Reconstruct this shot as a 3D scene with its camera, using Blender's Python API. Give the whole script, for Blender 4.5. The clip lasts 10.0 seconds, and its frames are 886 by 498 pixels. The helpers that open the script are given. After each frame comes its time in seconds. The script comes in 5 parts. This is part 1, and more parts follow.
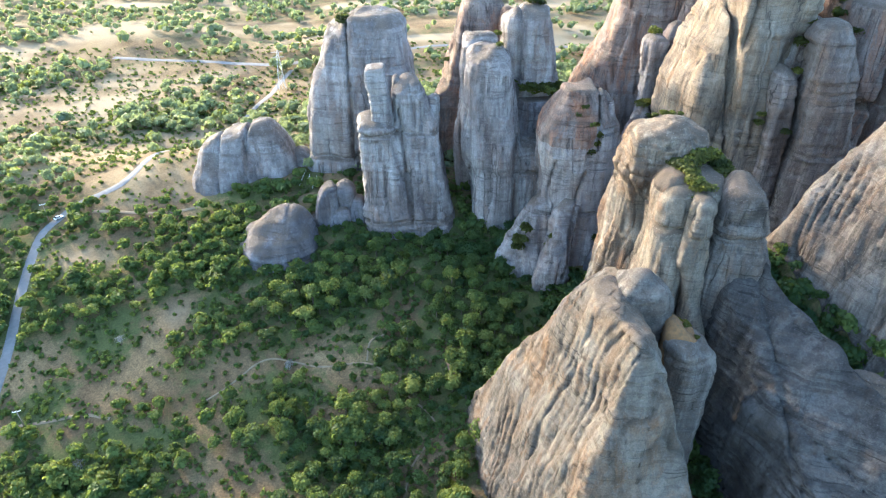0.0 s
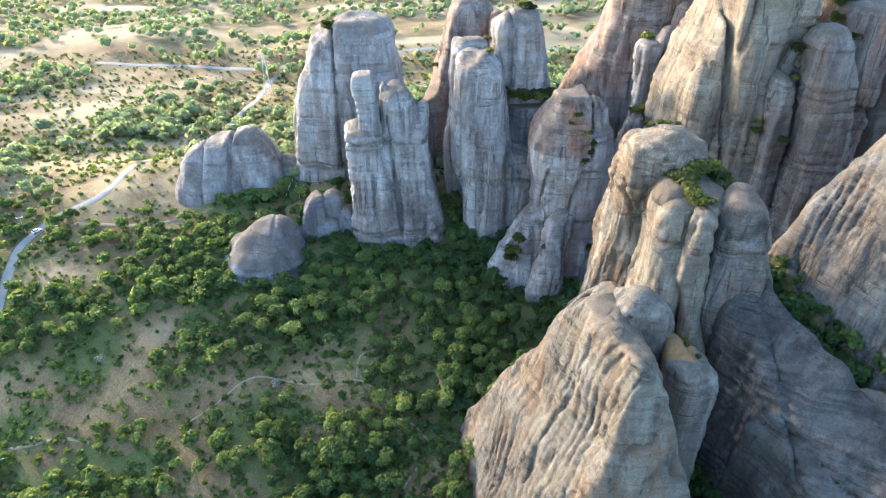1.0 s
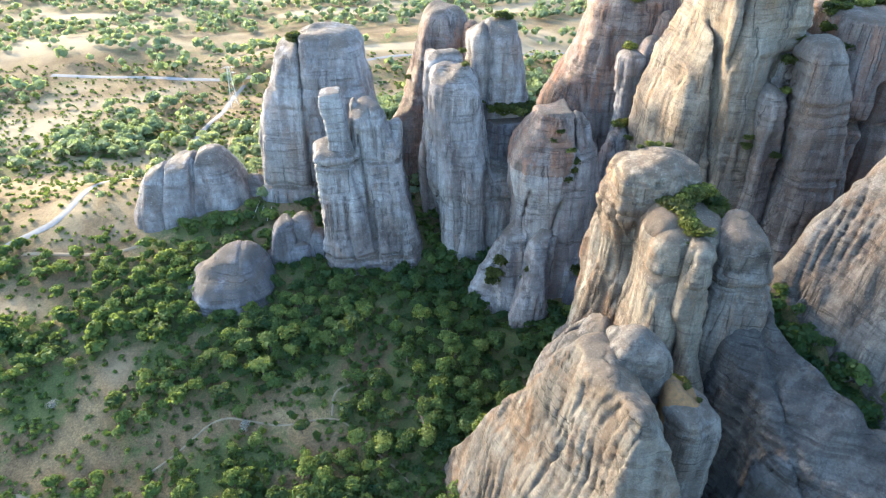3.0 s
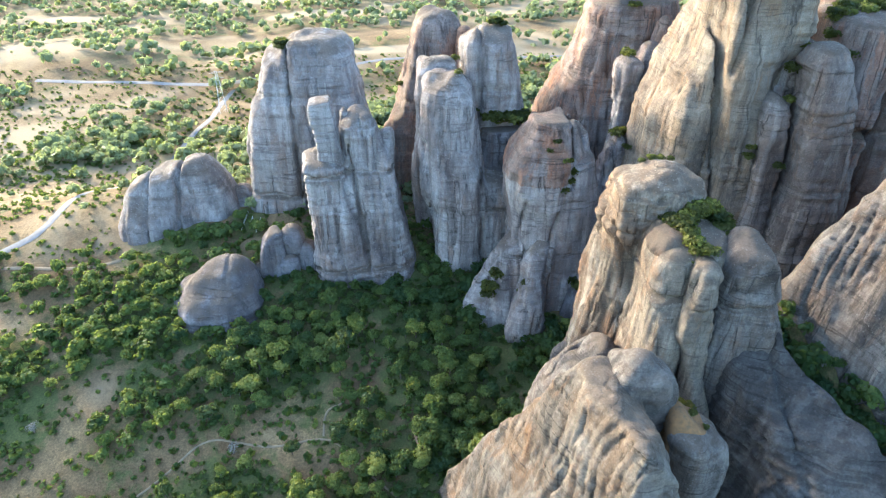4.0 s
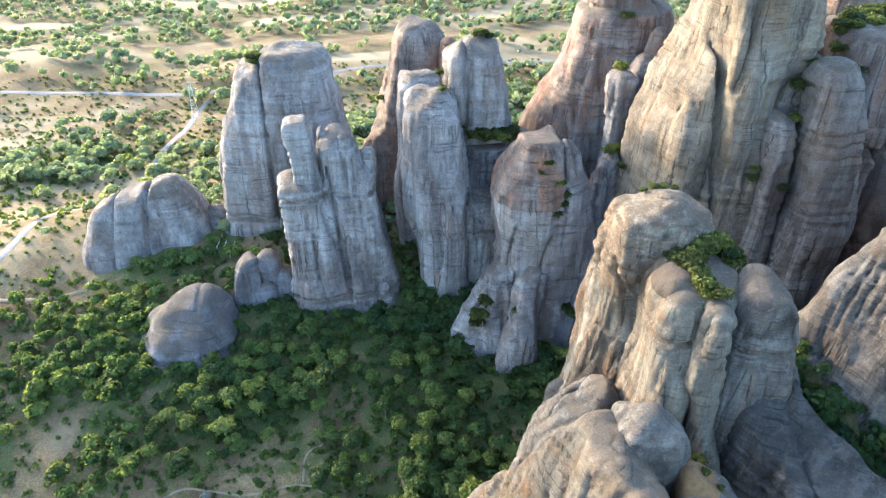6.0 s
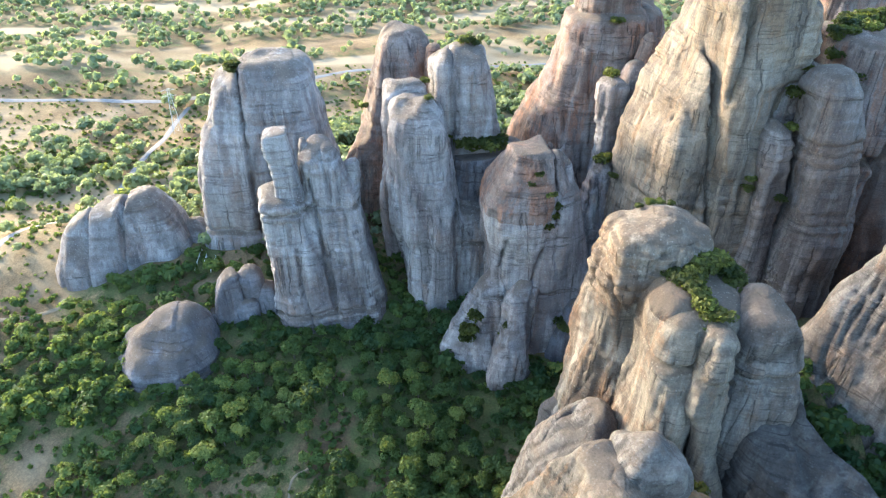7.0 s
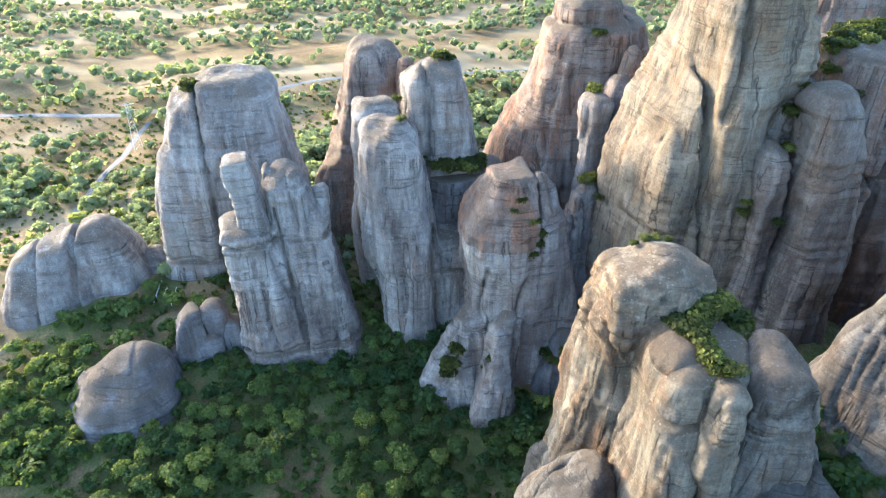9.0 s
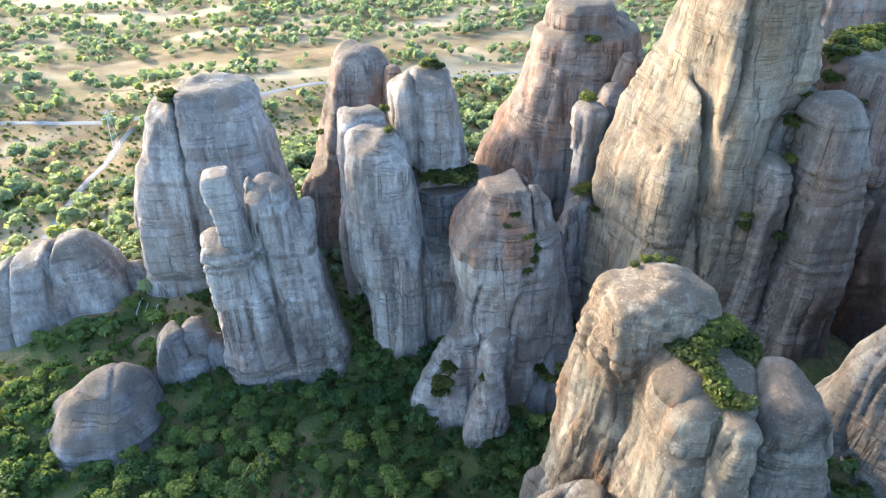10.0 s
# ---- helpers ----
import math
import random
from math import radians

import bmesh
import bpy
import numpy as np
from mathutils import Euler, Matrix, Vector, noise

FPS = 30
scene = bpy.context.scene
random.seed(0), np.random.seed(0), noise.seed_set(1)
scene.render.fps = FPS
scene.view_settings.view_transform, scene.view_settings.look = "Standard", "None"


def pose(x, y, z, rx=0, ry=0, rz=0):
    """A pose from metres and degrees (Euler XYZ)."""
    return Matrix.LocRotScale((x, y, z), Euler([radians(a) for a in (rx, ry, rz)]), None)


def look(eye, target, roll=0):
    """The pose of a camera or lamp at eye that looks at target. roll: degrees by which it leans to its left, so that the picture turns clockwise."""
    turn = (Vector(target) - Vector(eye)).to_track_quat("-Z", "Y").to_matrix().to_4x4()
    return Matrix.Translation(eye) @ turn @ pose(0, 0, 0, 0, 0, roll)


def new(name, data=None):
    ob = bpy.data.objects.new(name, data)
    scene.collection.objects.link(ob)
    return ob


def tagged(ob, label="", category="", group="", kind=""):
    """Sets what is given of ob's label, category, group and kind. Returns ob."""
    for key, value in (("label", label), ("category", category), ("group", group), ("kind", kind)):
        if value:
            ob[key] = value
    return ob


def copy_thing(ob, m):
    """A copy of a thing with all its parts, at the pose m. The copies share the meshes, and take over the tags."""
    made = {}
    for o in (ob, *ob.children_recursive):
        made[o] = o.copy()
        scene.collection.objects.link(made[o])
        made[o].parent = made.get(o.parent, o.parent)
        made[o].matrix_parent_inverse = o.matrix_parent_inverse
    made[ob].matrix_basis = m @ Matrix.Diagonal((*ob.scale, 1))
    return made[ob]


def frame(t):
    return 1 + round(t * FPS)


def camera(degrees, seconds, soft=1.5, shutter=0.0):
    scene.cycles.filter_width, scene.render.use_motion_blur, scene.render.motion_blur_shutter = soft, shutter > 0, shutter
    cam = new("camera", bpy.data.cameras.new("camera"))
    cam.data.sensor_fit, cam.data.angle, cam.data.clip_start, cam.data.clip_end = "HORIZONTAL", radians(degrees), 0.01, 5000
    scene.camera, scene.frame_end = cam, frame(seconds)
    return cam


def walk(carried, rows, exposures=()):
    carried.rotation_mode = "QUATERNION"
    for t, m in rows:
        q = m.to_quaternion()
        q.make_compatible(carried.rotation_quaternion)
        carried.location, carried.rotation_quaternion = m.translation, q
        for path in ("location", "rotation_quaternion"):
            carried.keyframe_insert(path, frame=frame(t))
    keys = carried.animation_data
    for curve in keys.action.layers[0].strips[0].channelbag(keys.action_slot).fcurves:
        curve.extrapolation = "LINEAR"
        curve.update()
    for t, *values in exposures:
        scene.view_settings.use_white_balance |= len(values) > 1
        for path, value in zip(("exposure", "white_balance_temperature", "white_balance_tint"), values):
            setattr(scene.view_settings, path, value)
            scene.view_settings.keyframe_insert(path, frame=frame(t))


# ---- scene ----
cam = camera(69.8, 10.0, soft=1.2)
METRES, EYE, TILT, LEAN, TURN = 80.0, 155.0, -34.0, 0.0, 0.0
ROWS = [
    (0.0, 0.0, 0.0, 0.0, 0.0, 0.0, -0.0),
    (0.5, -0.0008, 0.0404, 0.0279, -0.42, 0.0, 0.28),
    (1.0, -0.0, 0.0816, 0.0562, -0.84, -0.01, 0.58),
    (1.5, 0.0007, 0.1221, 0.0845, -1.37, -0.01, 0.95),
    (2.0, 0.002, 0.1631, 0.1131, -1.9, -0.03, 1.32),
    (2.5, 0.0036, 0.2039, 0.1416, -2.43, -0.04, 1.68),
    (4.0, 0.0112, 0.3272, 0.2288, -3.42, -0.11, 2.36),
    (4.5, 0.0144, 0.3687, 0.2569, -3.65, -0.12, 2.49),
    (5.0, 0.017, 0.4095, 0.2852, -3.92, -0.13, 2.66),
    (5.5, 0.0212, 0.4509, 0.3137, -4.27, -0.16, 2.89),
    (7.0, 0.0346, 0.5742, 0.3969, -5.87, -0.24, 3.86),
    (7.5, 0.0405, 0.6152, 0.4254, -6.4, -0.28, 4.21),
    (8.0, 0.0471, 0.6563, 0.4536, -6.92, -0.34, 4.54),
    (8.5, 0.0541, 0.6972, 0.4818, -7.45, -0.39, 4.89),
    (9.0, 0.0613, 0.738, 0.5098, -7.93, -0.43, 5.19),
    (9.5, 0.0691, 0.7787, 0.5379, -8.37, -0.48, 5.48),
    (10.0, 0.0777, 0.8194, 0.5655, -8.8, -0.53, 5.76),
]
walk(cam, [(t, pose(0, 0, EYE, TILT, LEAN, TURN) @ pose(METRES * x, METRES * y, METRES * z, 90 + pitch, roll, yaw)) for t, x, y, z, yaw, pitch, roll in ROWS], [(0.0, 3.0, 5330, 5), (10.0, 3.0, 5330, 5)])

# ---------------------------------------------------------------- world and sun
SUN_AZ, SUN_EL = (-0.70, 0.71), 18.0
world = bpy.data.worlds.new("sky")
scene.world = world
world.use_nodes = True
wn = world.node_tree
wn.nodes.clear()
w_out = wn.nodes.new("ShaderNodeOutputWorld")
w_bg = wn.nodes.new("ShaderNodeBackground")
w_sky = wn.nodes.new("ShaderNodeTexSky")
w_sky.sky_type = "NISHITA"
w_sky.sun_disc = False
w_sky.sun_elevation = radians(SUN_EL)
w_sky.sun_rotation = math.atan2(SUN_AZ[0], SUN_AZ[1])
w_sky.air_density, w_sky.dust_density = 1.2, 3.0
w_bg.inputs["Strength"].default_value = 0.15
wn.links.new(w_sky.outputs[0], w_bg.inputs[0])
wn.links.new(w_bg.outputs[0], w_out.inputs[0])
sun_data = bpy.data.lights.new("sun", "SUN")
sun_data.energy, sun_data.angle, sun_data.color = 1.7, radians(3.0), (1.0, 0.70, 0.42)
sun = new("sun", sun_data)
_c = math.cos(radians(SUN_EL)) / math.hypot(*SUN_AZ)
SUN_DIR = Vector((SUN_AZ[0] * _c, SUN_AZ[1] * _c, math.sin(radians(SUN_EL))))
sun.matrix_world = look(SUN_DIR * 900, (0, 0, 0))


# ---------------------------------------------------------------- noise on arrays
def hash3(ix, iy, iz, seed):
    h = (ix.astype(np.int64) * 374761393 + iy.astype(np.int64) * 668265263 + iz.astype(np.int64) * 2147483647 + seed * 1274126177) & 0xFFFFFFFF
    h = ((h ^ (h >> 13)) * 1274126177) & 0xFFFFFFFF
    h = h ^ (h >> 16)
    return (h & 0xFFFFFF) / float(0xFFFFFF) * 2 - 1


def vnoise(x, y, z, seed=0):
    """Smooth value noise in -1..1 on arrays."""
    x, y, z = np.broadcast_arrays(np.asarray(x, float), np.asarray(y, float), np.asarray(z, float))
    fx, fy, fz = np.floor(x), np.floor(y), np.floor(z)
    ux, uy, uz = x - fx, y - fy, z - fz
    ux, uy, uz = (u * u * u * (u * (u * 6 - 15) + 10) for u in (ux, uy, uz))
    out = 0
    for dx in (0, 1):
        for dy in (0, 1):
            for dz in (0, 1):
                w = (ux if dx else 1 - ux) * (uy if dy else 1 - uy) * (uz if dz else 1 - uz)
                out = out + w * hash3(fx + dx, fy + dy, fz + dz, seed)
    return out


def fbm(x, y, z, octaves=3, seed=0):
    out, a, f = 0, 1.0, 1.0
    for i in range(octaves):
        out = out + a * vnoise(x * f, y * f, z * f, seed + i)
        a, f = a * 0.5, f * 2.03
    return out / 1.75


def sstep(a, b, x):
    u = np.clip((np.asarray(x, float) - a) / (b - a), 0, 1)
    return u * u * (3 - 2 * u)


# ---------------------------------------------------------------- terrain height
def bump2(x, y, cx, cy, sx, sy):
    return np.exp(-((x - cx) / sx) ** 2 - ((y - cy) / sy) ** 2)


def height(x, y):
    x, y = np.asarray(x, float), np.asarray(y, float)
    rise = np.clip((y - 126) / 142, 0, 1)
    z = -22 + 39 * (0.8 * rise + 0.2 * sstep(126, 268, y)) - 14 * sstep(285, 350, y)
    z = z - 6 * (1 - sstep(-140, -75, x)) * sstep(190, 280, y)
    z = z + 38 * bump2(x, y, 128, 195, 48, 64)
    z = z + 6 * bump2(x, y, -140, 285, 30, 30)
    z = z - 4 * bump2(x, y, -190, 250, 40, 60)
    z = z + 9 * bump2(x, y, -95, 505, 70, 38) + 10 * bump2(x, y, -260, 560, 90, 60) + 7 * bump2(x, y, 40, 560, 80, 40)
    # steep wooded gullies between the towers
    z = z + 28 * bump2(x, y, 71, 110, 7, 26)
    a, c = (x - 101) * 0.41 - (y - 129) * 0.91, (x - 101) * 0.91 + (y - 129) * 0.41
    z = z + 60 * np.exp(-(c / 10) ** 2) * (1 - sstep(18, 34, np.abs(a)))
    z = z + 1.6 * fbm(x / 45, y / 45, 3.3, 3, 5) * sstep(100, 140, y + 60)
    z = z + 4.0 * fbm(x / 160, y / 160, 8.1, 2, 9) * sstep(300, 450, y)
    return z


# ---------------------------------------------------------------- node helpers
def nodes_of(name):
    m = bpy.data.materials.new(name)
    m.use_nodes = True
    t = m.node_tree
    t.nodes.clear()
    out = t.nodes.new("ShaderNodeOutputMaterial")
    return m, t, out


def node(t, kind, **inputs):
    n = t.nodes.new(kind)
    for k, v in inputs.items():
        n.inputs[k.replace("_", " ")].default_value = v
    return n


def mapped(t, scale, rot=(0, 0, 0)):
    c = t.nodes.new("ShaderNodeNewGeometry")
    mp = t.nodes.new("ShaderNodeMapping")
    mp.inputs["Scale"].default_value = scale
    mp.inputs["Rotation"].default_value = rot
    t.links.new(c.outputs["Position"], mp.inputs["Vector"])
    return mp.outputs["Vector"]


def noise_fac(t, scale, detail=5.0, rough=0.55, dist=0.0, rot=(0, 0, 0)):
    n = node(t, "ShaderNodeTexNoise", Scale=1.0, Detail=detail, Roughness=rough, Distortion=dist)
    t.links.new(mapped(t, scale, rot), n.inputs["Vector"])
    return n.outputs["Fac"]


def ramp(t, fac, stops):
    r = t.nodes.new("ShaderNodeValToRGB")
    e = r.color_ramp.elements
    while len(e) < len(stops):
        e.new(0.5)
    for el, (p, c) in zip(e, stops):
        el.position = p
        el.color = (*c, 1) if len(c) == 3 else c
    t.links.new(fac, r.inputs["Fac"])
    return r.outputs["Color"]


def mixc(t, fac, a, b, mode="MIX"):
    m = t.nodes.new("ShaderNodeMix")
    m.data_type, m.blend_type = "RGBA", mode
    for key, v in (("Factor", fac), ("A", a), ("B", b)):
        s = [i for i in m.inputs if i.name == key and (i.type == "VALUE") == (key == "Factor") and (i.type == "RGBA" or key == "Factor")][0]
        if isinstance(v, (int, float)):
            s.default_value = v
        elif isinstance(v, tuple):
            s.default_value = (*v, 1)
        else:
            t.links.new(v, s)
    return [o for o in m.outputs if o.type == "RGBA"][0]


def mathn(t, op, a, b=0.0, clamp=False):
    m = t.nodes.new("ShaderNodeMath")
    m.operation, m.use_clamp = op, clamp
    for i, v in enumerate((a, b)):
        if isinstance(v, (int, float)):
            m.inputs[i].default_value = v
        else:
            t.links.new(v, m.inputs[i])
    return m.outputs[0]


def bumped(t, height_fac, strength, distance, normal=None):
    b = t.nodes.new("ShaderNodeBump")
    b.inputs["Strength"].default_value = strength
    b.inputs["Distance"].default_value = distance
    t.links.new(height_fac, b.inputs["Height"])
    if normal is not None:
        t.links.new(normal, b.inputs["Normal"])
    return b.outputs["Normal"]


BLACK, WHITE = (0, 0, 0), (1, 1, 1)


# ---------------------------------------------------------------- materials
def rock_material(name, base, pale, dark, warm, warm_amount=0.5, streak=0.6, lichen=(0.38, 0.78, 0.8), crease_stain_shade=0.75, strata=1.0):
    m, t, out = nodes_of(name)
    big = noise_fac(t, (0.035, 0.035, 0.02), 4)
    col = mixc(t, ramp(t, big, [(0.40, BLACK), (0.60, WHITE)]), base, pale)
    warm_n = noise_fac(t, (0.055, 0.055, 0.03), 5, 0.6, 0.6)
    col = mixc(t, mathn(t, "MULTIPLY", ramp(t, warm_n, [(0.46, BLACK), (0.60, WHITE)]), warm_amount), col, warm)
    # strata: thin level beds, slightly dipping
    bed = noise_fac(t, (0.02, 0.02, 0.9), 5, 0.65, 0.15, (0.04, 0.03, 0))
    col = mixc(t, mathn(t, "MULTIPLY", ramp(t, bed, [(0.53, BLACK), (0.62, WHITE)]), min(0.16 * strata, 0.6)), col, dark)
    # broad stained bands from top to foot
    broad = noise_fac(t, (0.10, 0.10, 0.007), 4, 0.6, 0.4)
    col = mixc(t, mathn(t, "MULTIPLY", ramp(t, broad, [(0.50, BLACK), (0.58, WHITE)]), 0.55 * streak + 0.1), col, dark)
    # run-down stains, gathered in patches: long in height, narrow across
    where = ramp(t, noise_fac(t, (0.045, 0.045, 0.03), 3), [(0.42, BLACK), (0.60, WHITE)])
    st = noise_fac(t, (0.28, 0.28, 0.011), 5, 0.65, 0.5)
    col = mixc(t, mathn(t, "MULTIPLY", ramp(t, st, [(0.50, BLACK), (0.60, WHITE)]), mathn(t, "MULTIPLY", where, streak + 0.15)), col, dark)
    st2 = noise_fac(t, (0.30, 0.30, 0.008), 4, 0.6, 0.3, (0, 0, 0.6))
    col = mixc(t, mathn(t, "MULTIPLY", ramp(t, st2, [(0.50, BLACK), (0.60, WHITE)]), mathn(t, "MULTIPLY", mathn(t, "SUBTRACT", 1.0, where), 0.65)), col, tuple(1.12 * c for c in pale))
    thin = noise_fac(t, (0.95, 0.95, 0.022), 4, 0.6, 0.3)
    col = mixc(t, mathn(t, "MULTIPLY", ramp(t, thin, [(0.53, BLACK), (0.62, WHITE)]), mathn(t, "MULTIPLY", where, 0.5)), col, dark)
    # thin dark bedding lines and weathered patches
    lines = noise_fac(t, (0.05, 0.05, 1.6), 4, 0.7, 0.3, (0.05, 0.03, 0))
    col = mixc(t, mathn(t, "MULTIPLY", ramp(t, lines, [(0.56, BLACK), (0.64, WHITE)]), mathn(t, "MULTIPLY", ramp(t, noise_fac(t, (0.06, 0.06, 0.10), 3), [(0.47, BLACK), (0.6, WHITE)]), min(0.5 * strata, 0.85))), col, dark)
    patch = noise_fac(t, (0.09, 0.09, 0.16), 6, 0.7, 0.5)
    col = mixc(t, mathn(t, "MULTIPLY", ramp(t, patch, [(0.52, BLACK), (0.62, WHITE)]), 0.42), col, mixc(t, 0.5, dark, warm))
    # ochre seeps, broken up
    seep = mathn(t, "MULTIPLY", ramp(t, noise_fac(t, (0.16, 0.16, 0.045), 6, 0.7, 0.8), [(0.54, BLACK), (0.63, WHITE)]), 0.6 * warm_amount)
    col = mixc(t, seep, col, (warm[0] * 1.25, warm[1] * 1.05, warm[2] * 0.85))
    mott = noise_fac(t, (0.45, 0.45, 0.35), 7, 0.75, 0.3)
    col = mixc(t, 0.22, col, ramp(t, mott, [(0.36, (0.18, 0.17, 0.165)), (0.64, (0.80, 0.79, 0.77))]), "OVERLAY")
    # hairline joints: upright ones long and broken, level ones along the beds
    def hairline(fac, width):
        return ramp(t, mathn(t, "ABSOLUTE", mathn(t, "SUBTRACT", fac, 0.5)), [(0.0, WHITE), (width, BLACK)])

    broken = ramp(t, noise_fac(t, (0.07, 0.07, 0.05), 3), [(0.42, BLACK), (0.52, WHITE)])
    upright = mathn(t, "MULTIPLY", hairline(noise_fac(t, (0.13, 0.13, 0.010), 3, 0.5, 0.25), 0.013), broken)
    upright2 = mathn(t, "MULTIPLY", hairline(noise_fac(t, (0.34, 0.34, 0.022), 3, 0.55, 0.3), 0.018), mathn(t, "SUBTRACT", 1.0, broken))
    level = mathn(t, "MULTIPLY", hairline(noise_fac(t, (0.014, 0.014, 0.21), 4, 0.6, 0.2, (0.04, 0.03, 0)), 0.012), ramp(t, noise_fac(t, (0.05, 0.05, 0.08), 3), [(0.44, BLACK), (0.54, WHITE)]))
    up = t.nodes.new("ShaderNodeSeparateXYZ")
    t.links.new(t.nodes.new("ShaderNodeNewGeometry").outputs["Normal"], up.inputs[0])
    steep = ramp(t, up.outputs["Z"], [(0.18, WHITE), (0.42, BLACK)])
    upright, upright2 = mathn(t, "MULTIPLY", upright, steep), mathn(t, "MULTIPLY", upright2, steep)
    joints = mathn(t, "MAXIMUM", mathn(t, "MAXIMUM", upright, mathn(t, "MULTIPLY", upright2, 0.4)), mathn(t, "MULTIPLY", level, 0.7))
    col = mixc(t, mathn(t, "MULTIPLY", joints, 0.6), col, tuple(0.45 * c for c in dark))
    # lichen on level tops
    geo = t.nodes.new("ShaderNodeNewGeometry")
    sep = t.nodes.new("ShaderNodeSeparateXYZ")
    t.links.new(geo.outputs["Normal"], sep.inputs[0])
    blot = noise_fac(t, (0.16, 0.16, 0.16), 6, 0.7)
    top = mathn(t, "MULTIPLY", ramp(t, sep.outputs["Z"], [(lichen[0], BLACK), (lichen[1], WHITE)]), ramp(t, blot, [(0.32, BLACK), (0.48, WHITE)]))
    col = mixc(t, mathn(t, "MULTIPLY", top, lichen[2]), col, (0.095, 0.076, 0.058))
    # dark algae where rain runs down the flutes, plus painted groove shade
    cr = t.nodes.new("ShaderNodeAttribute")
    cr.attribute_name = "crease_stain_shade"
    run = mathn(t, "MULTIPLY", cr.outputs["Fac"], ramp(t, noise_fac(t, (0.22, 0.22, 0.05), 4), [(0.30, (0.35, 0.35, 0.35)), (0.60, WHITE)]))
    col = mixc(t, mathn(t, "MULTIPLY", run, crease_stain_shade), col, tuple(0.62 * c for c in dark))
    grain = noise_fac(t, (2.2, 2.2, 2.2), 6, 0.75)
    col = mixc(t, 0.4, col, ramp(t, grain, [(0.3, (0.12, 0.11, 0.105)), (0.7, (0.80, 0.78, 0.75))]), "OVERLAY")
    # pebbles of the conglomerate
    peb = node(t, "ShaderNodeTexVoronoi", Scale=1.0)
    t.links.new(mapped(t, (1.5, 1.5, 1.5)), peb.inputs["Vector"])
    spot = ramp(t, peb.outputs["Color"], [(0.62, BLACK), (0.75, WHITE)])
    near = ramp(t, peb.outputs["Distance"], [(0.18, WHITE), (0.34, BLACK)])
    col = mixc(t, mathn(t, "MULTIPLY", mathn(t, "MULTIPLY", spot, near), 0.45), col, pale)
    n1 = bumped(t, mathn(t, "SUBTRACT", 1.0, joints), 0.8, 0.7, bumped(t, bed, 0.3, 0.45))
    n2 = bumped(t, grain, 1.0, 0.6, n1)
    n3 = bumped(t, lines, 0.35, 0.3, n2)
    n4 = bumped(t, thin, 0.35, 0.4, bumped(t, patch, 0.8, 1.0, n3))
    p = node(t, "ShaderNodeBsdfPrincipled", Roughness=0.9)
    p.inputs["Specular IOR Level"].default_value = 0.25
    t.links.new(col, p.inputs["Base Color"])
    t.links.new(n4, p.inputs["Normal"])
    t.links.new(p.outputs[0], out.inputs[0])
    return m


ROCK_GREY = rock_material("grey_sandstone", (0.219, 0.206, 0.209), (0.372, 0.357, 0.353), (0.091, 0.081, 0.084), (0.200, 0.156, 0.140), 0.6, 0.55)
ROCK_BROWN = rock_material("brown_sandstone", (0.168, 0.138, 0.126), (0.255, 0.222, 0.206), (0.066, 0.055, 0.052), (0.25, 0.130, 0.078), 0.75)
ROCK_TAUPE = rock_material("taupe_sandstone", (0.180, 0.158, 0.146), (0.275, 0.252, 0.234), (0.072, 0.063, 0.060), (0.205, 0.150, 0.118), 0.6, 0.5)
ROCK_PALE = rock_material("pale_sandstone", (0.158, 0.138, 0.114), (0.268, 0.240, 0.198), (0.060, 0.054, 0.050), (0.215, 0.152, 0.094), 0.6, 0.5, strata=1.5)
ROCK_SUN = rock_material("cream_sandstone", (0.157, 0.137, 0.112), (0.328, 0.298, 0.249), (0.052, 0.047, 0.043), (0.209, 0.128, 0.072), 0.6, 0.4, (0.34, 0.66, 0.88), strata=1.3)
ROCK_DARK = rock_material("dark_boulder", (0.115, 0.111, 0.128), (0.197, 0.195, 0.216), (0.049, 0.047, 0.057), (0.121, 0.101, 0.091), 0.5)
# dark stone that also carries the tower's cast shade in its colour
ROCK_SLAB_SHADED = rock_material("blue_grey_slab_shaded", (0.043, 0.042, 0.043), (0.090, 0.089, 0.089), (0.018, 0.017, 0.018), (0.056, 0.046, 0.038), 0.5, 0.5, (0.86, 1.0, 0.5), 0.9, strata=3.0)
ROCK_FLUTED = rock_material("fluted_sandstone", (0.104, 0.099, 0.096), (0.195, 0.187, 0.178), (0.034, 0.031, 0.032), (0.156, 0.108, 0.070), 0.4, 0.5, (0.55, 0.85, 0.6), 0.95, strata=2.0)
ROCK_RIB = rock_material("ribbed_sandstone", (0.086, 0.077, 0.067), (0.176, 0.163, 0.143), (0.036, 0.034, 0.032), (0.150, 0.096, 0.053), 0.6, 0.4, (0.5, 0.85, 0.6), strata=1.6)
ROCK_CAP = rock_material("lichen_crusted_sandstone", (0.090, 0.073, 0.058), (0.176, 0.152, 0.126), (0.037, 0.031, 0.028), (0.132, 0.079, 0.048), 0.6, 0.6, (0.35, 0.75, 0.75))


